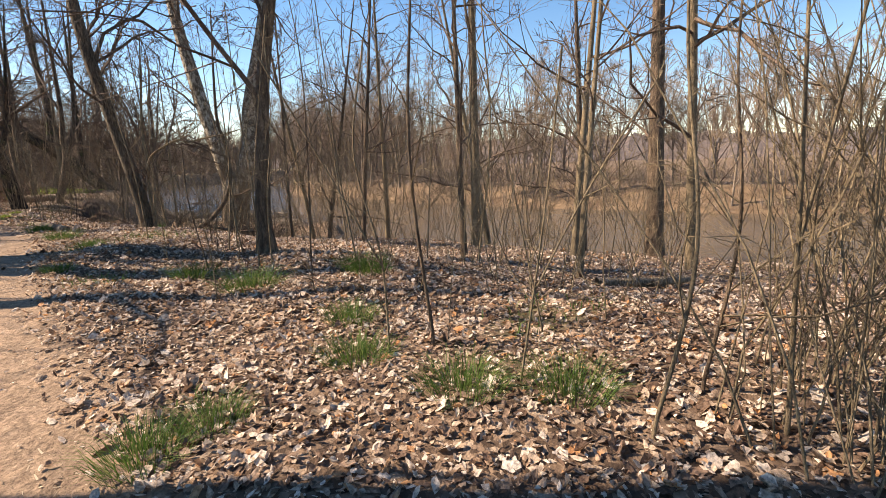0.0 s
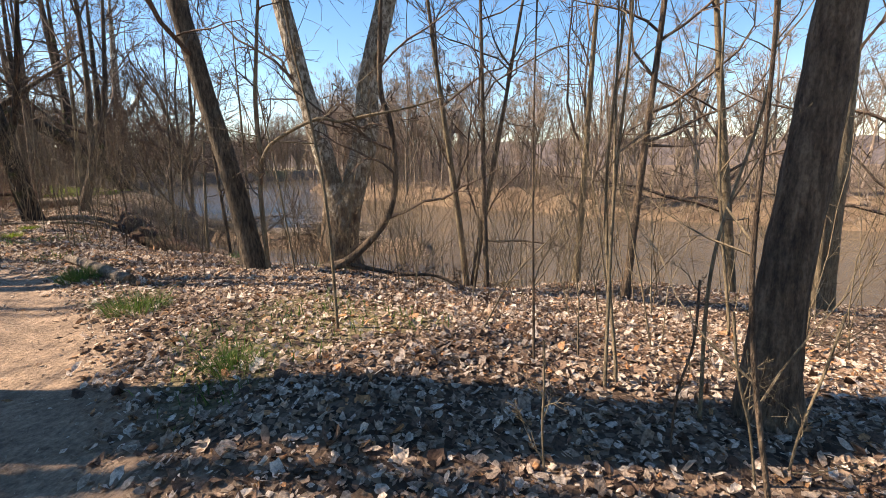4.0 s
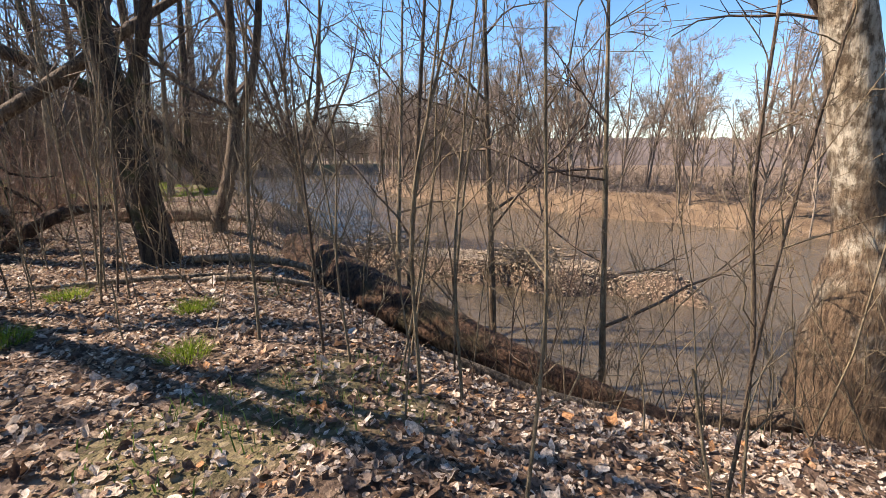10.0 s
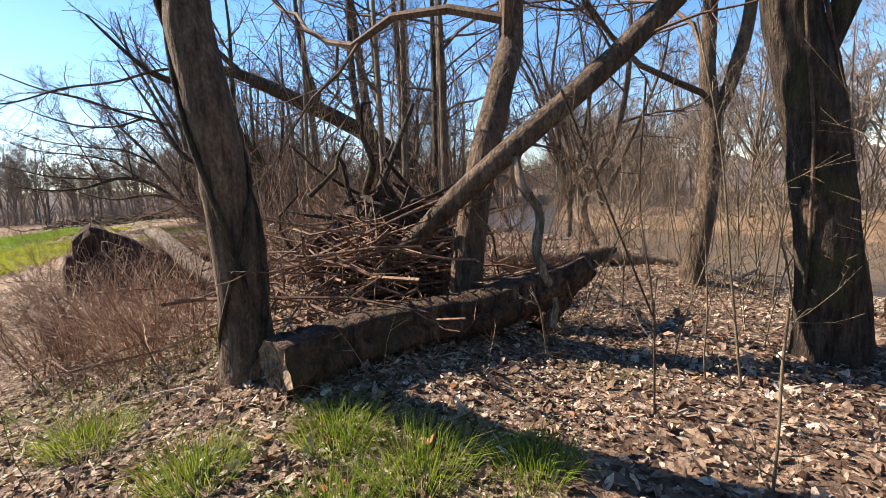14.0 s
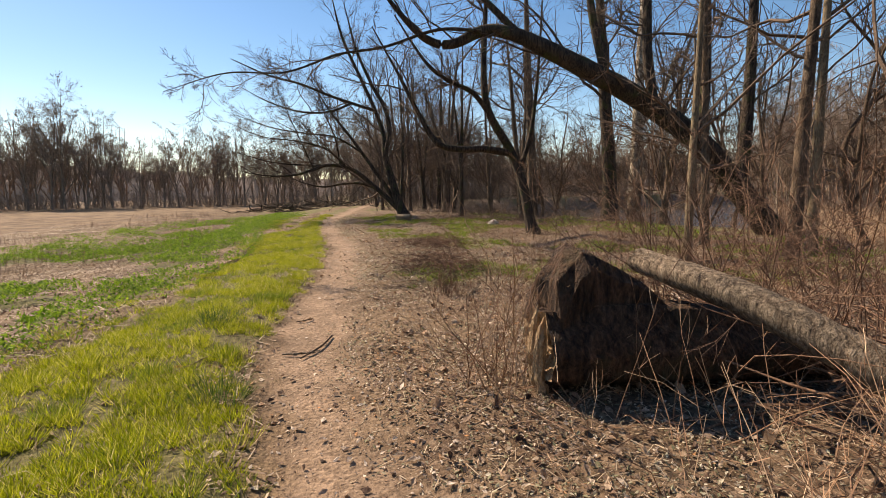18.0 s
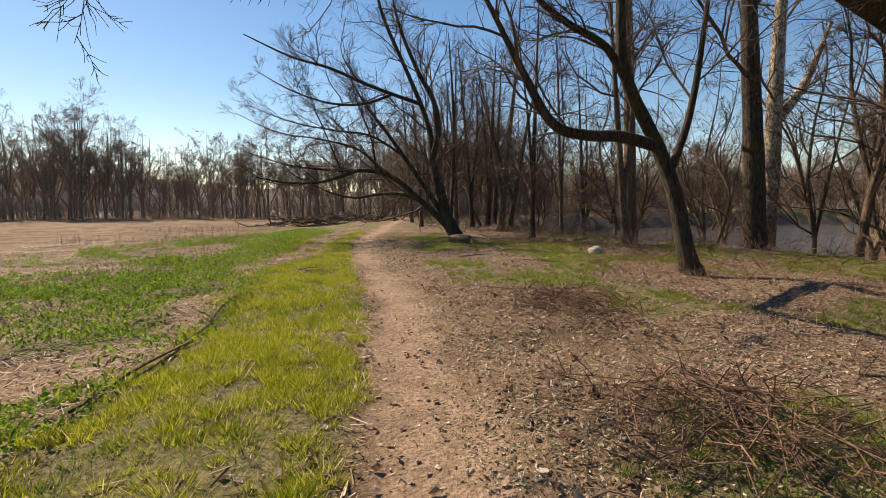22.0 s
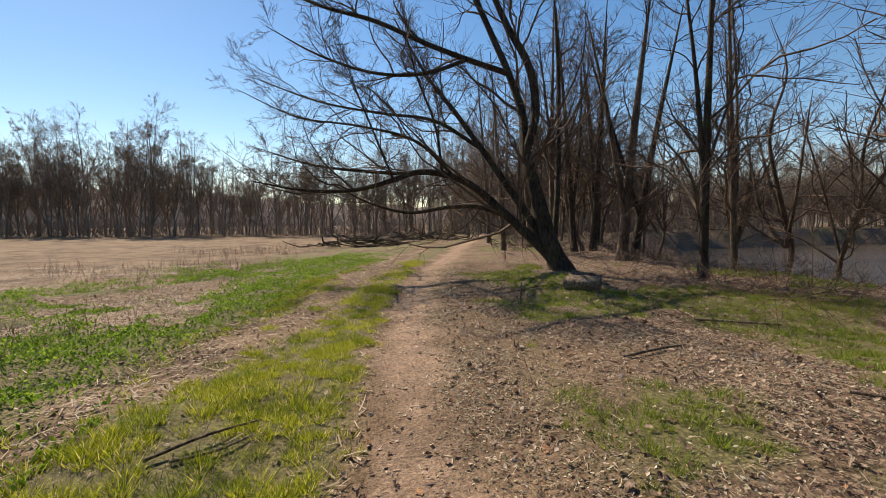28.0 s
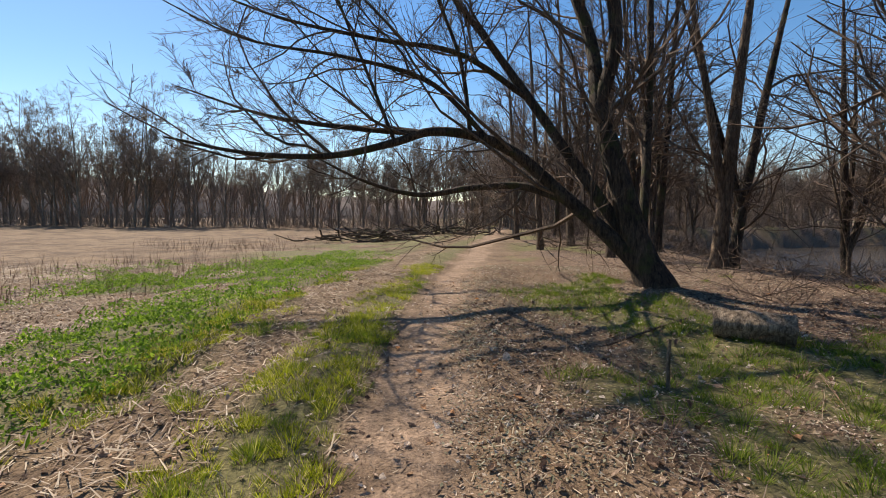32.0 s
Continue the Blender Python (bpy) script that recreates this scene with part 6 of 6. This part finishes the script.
# sticks on and beside the path
for k, (a, b, w) in enumerate((((-1.4, 32.2), (-1.74, 31.6), 0.011), ((-1.9, 31.78), (-1.6, 31.72), 0.01), ((-2.45, 31.87), (-2.8, 31.35), 0.009), ((-1.75, 32.9), (-1.55, 33.0), 0.008), ((-2.85, 38.95), (-2.97, 37.6), 0.018), ((-2.75, 40.2), (-2.9, 39.0), 0.014),
                               ((2.2, 39.8), (2.1, 38.6), 0.02), ((-1.7, 43.76), (-1.3, 44.12), 0.012), ((4.3, 47.25), (5.4, 46.85), 0.02), ((2.2, 50.4), (3.8, 51.5), 0.014), ((-2.2, 41.1), (-1.9, 40.7), 0.012), ((1.6, 40.2), (1.0, 41.0), 0.014),
                               ((3.6, 44.2), (4.4, 43.6), 0.016), ((-1.0, 34.6), (-0.8, 34.2), 0.008), ((0.6, 33.4), (1.2, 34.4), 0.012), ((3.0, 36.2), (3.9, 35.6), 0.016), ((2.3, 45.6), (3.3, 46.0), 0.016), ((0.9, 31.2), (1.7, 32.2), 0.014))):
    m = ((a[0] + b[0]) / 2 + 0.03, (a[1] + b[1]) / 2 - 0.04)
    branch("stick", ("dry stick lying on the earth path", "pale dead stick lying in the grass")[k > 3], on_ground((*a, 0.012 + w, w), (*m, 0.02 + w, w * 0.9), (*b, 0.012 + w, w * 0.6)), (BARK, WOOD)[k % 3 != 0], 2 if k % 2 else 0, 20 + k, "stick", 0.3)
for k, (a, m, b, w) in enumerate((((-3.2, 37.1), (-3.0, 37.9), (-2.8, 38.75), 0.015), ((-2.8, 39.7), (-2.77, 40.3), (-2.66, 40.95), 0.016), ((-1.85, 43.75), (-1.58, 44.05), (-1.3, 44.35), 0.012))):
    branch("stick", "long pale dead stick lying in the grass", on_ground((*a, 0.02 + w, w), (*m, 0.05 + w, w * 0.9), (*b, 0.03 + w, w * 0.5)), SYCAMORE, 0, 80 + k, "stick", 0.3)
branch("stick", "short broken dead stick standing upright in the weeds", [(2.17, 49.2, -0.05, 0.018), (2.16, 49.2, 0.2, 0.016), (2.18, 49.22, 0.38, 0.012)], WOOD, 0, 60, "stem")


def stone(name, label, x, y, sx, sy, sz, seed):
    r = np.random.default_rng(seed)
    bm = bmesh.new()
    bmesh.ops.create_icosphere(bm, subdivisions=3, radius=1)
    for v in bm.verts:
        n = 1 + 0.18 * noise.noise(v.co * 1.7 + Vector((seed, 0, 0))) + 0.08 * noise.noise(v.co * 4 + Vector((0, seed, 0)))
        v.co = Vector((v.co.x * sx * n, v.co.y * sy * n, max(v.co.z, -0.5) * sz * n))
    me = bpy.data.meshes.new(name)
    bm.to_mesh(me)
    bm.free()
    me.materials.append(STONE)
    me.polygons.foreach_set("use_smooth", np.ones(len(me.polygons), bool))
    ob = new(name, me)
    ob.location = (x, y, float(ground_z(x, y)) + sz * 0.3)
    tagged(ob, label, "stone")


stone("stone", "pale weathered boulder on the grassy bank", 6.7, 45.7, 0.24, 0.2, 0.17, 3)
stone("stone", "grey stone at the foot of the bank", 9.6, 13.6, 0.18, 0.14, 0.12, 8)


def heap(name, label, x, y, wide, deep, high, n, seed, mat, length=(0.6, 2.2), thick=(0.012, 0.04)):
    """A loose heap of branches."""
    r = np.random.default_rng(seed)
    root = thing(name, (x, y, float(ground_z(x, y))), label, "brush pile")
    a = r.uniform(0, 6.283, n)
    long, w = r.uniform(*length, n), r.uniform(*thick, n)
    c = np.stack([r.normal(size=n) * wide * 0.4, r.normal(size=n) * deep * 0.4, np.zeros(n)], 1)
    c[:, 2] = high * r.random(n) * np.exp(-(c[:, 0] / wide) ** 2 * 2)
    d = np.stack([np.cos(a), np.sin(a), r.normal(size=n) * 0.22], 1)
    P = c[:, None] + d[:, None] * (np.linspace(-0.5, 0.5, 4)[None, :, None] * long[:, None, None]) + 0.04 * r.normal(size=(n, 4, 3))
    P[..., 2] = np.maximum(P[..., 2], 0.0)
    R = w[:, None] * np.linspace(1, 0.5, 4)[None]
    big = np.argsort(-w)[:12]
    for i in big:
        part("branch", mesh_from("branch", *tubes([(P[i:i + 1], R[i:i + 1], 6)]), mat, True), root)
    rest = np.setdiff1d(np.arange(n), big)
    Q, S = sprout(r, P[rest], R[rest], 3, 40, 0.4, 3, 0.2, least=0.006)
    part("brushwood", mesh_from("brushwood", *tubes([(P[rest], R[rest], 4), (Q, S, 3)]), mat), root)


heap("brush_pile", "heap of dark cut branches at the field's edge", -1.6, 76.0, 4.5, 2.0, 0.7, 90, 61, BARK_DARK, (1.0, 3.4), (0.02, 0.06))
heap("brush_pile", "low row of cut branches across the path's end", 3.4, 79.0, 5.0, 2.0, 0.6, 90, 62, BARK_DARK, (1.0, 3.4), (0.02, 0.06))
heap("driftwood_pile", "bleached driftwood stranded on the gravel bar", 12.9, 27.2, 2.2, 1.2, 0.5, 60, 63, WOOD)
heap("driftwood_pile", "tangled driftwood on the gravel bar in the river", 14.4, 22.4, 2.4, 1.0, 0.45, 60, 64, WOOD)
heap("driftwood_pile", "drift branches caught at the water's edge", 12.3, 13.0, 1.4, 0.9, 0.35, 40, 65, WOOD)
heap("brush_pile", "tangle of dead branches beside the fallen log", 2.3, 25.2, 1.4, 0.9, 0.7, 120, 66, BRAMBLE, (0.5, 1.7), (0.006, 0.018))
heap("brush_pile", "dead bramble heaped over the fallen logs", 2.4, 28.6, 1.6, 1.4, 0.6, 90, 67, BRAMBLE, (0.5, 1.9), (0.005, 0.014))
heap("brush_pile", "rusty dead bracken and weed stems in a low mound", 0.9, 35.6, 1.0, 0.9, 0.22, 160, 68, BRAMBLE, (0.3, 0.9), (0.003, 0.006))
heap("brush_pile", "rusty mound of dead weed stems beside the grass", 1.9, 39.2, 1.3, 1.2, 0.2, 170, 69, BRAMBLE, (0.3, 1.0), (0.003, 0.006))
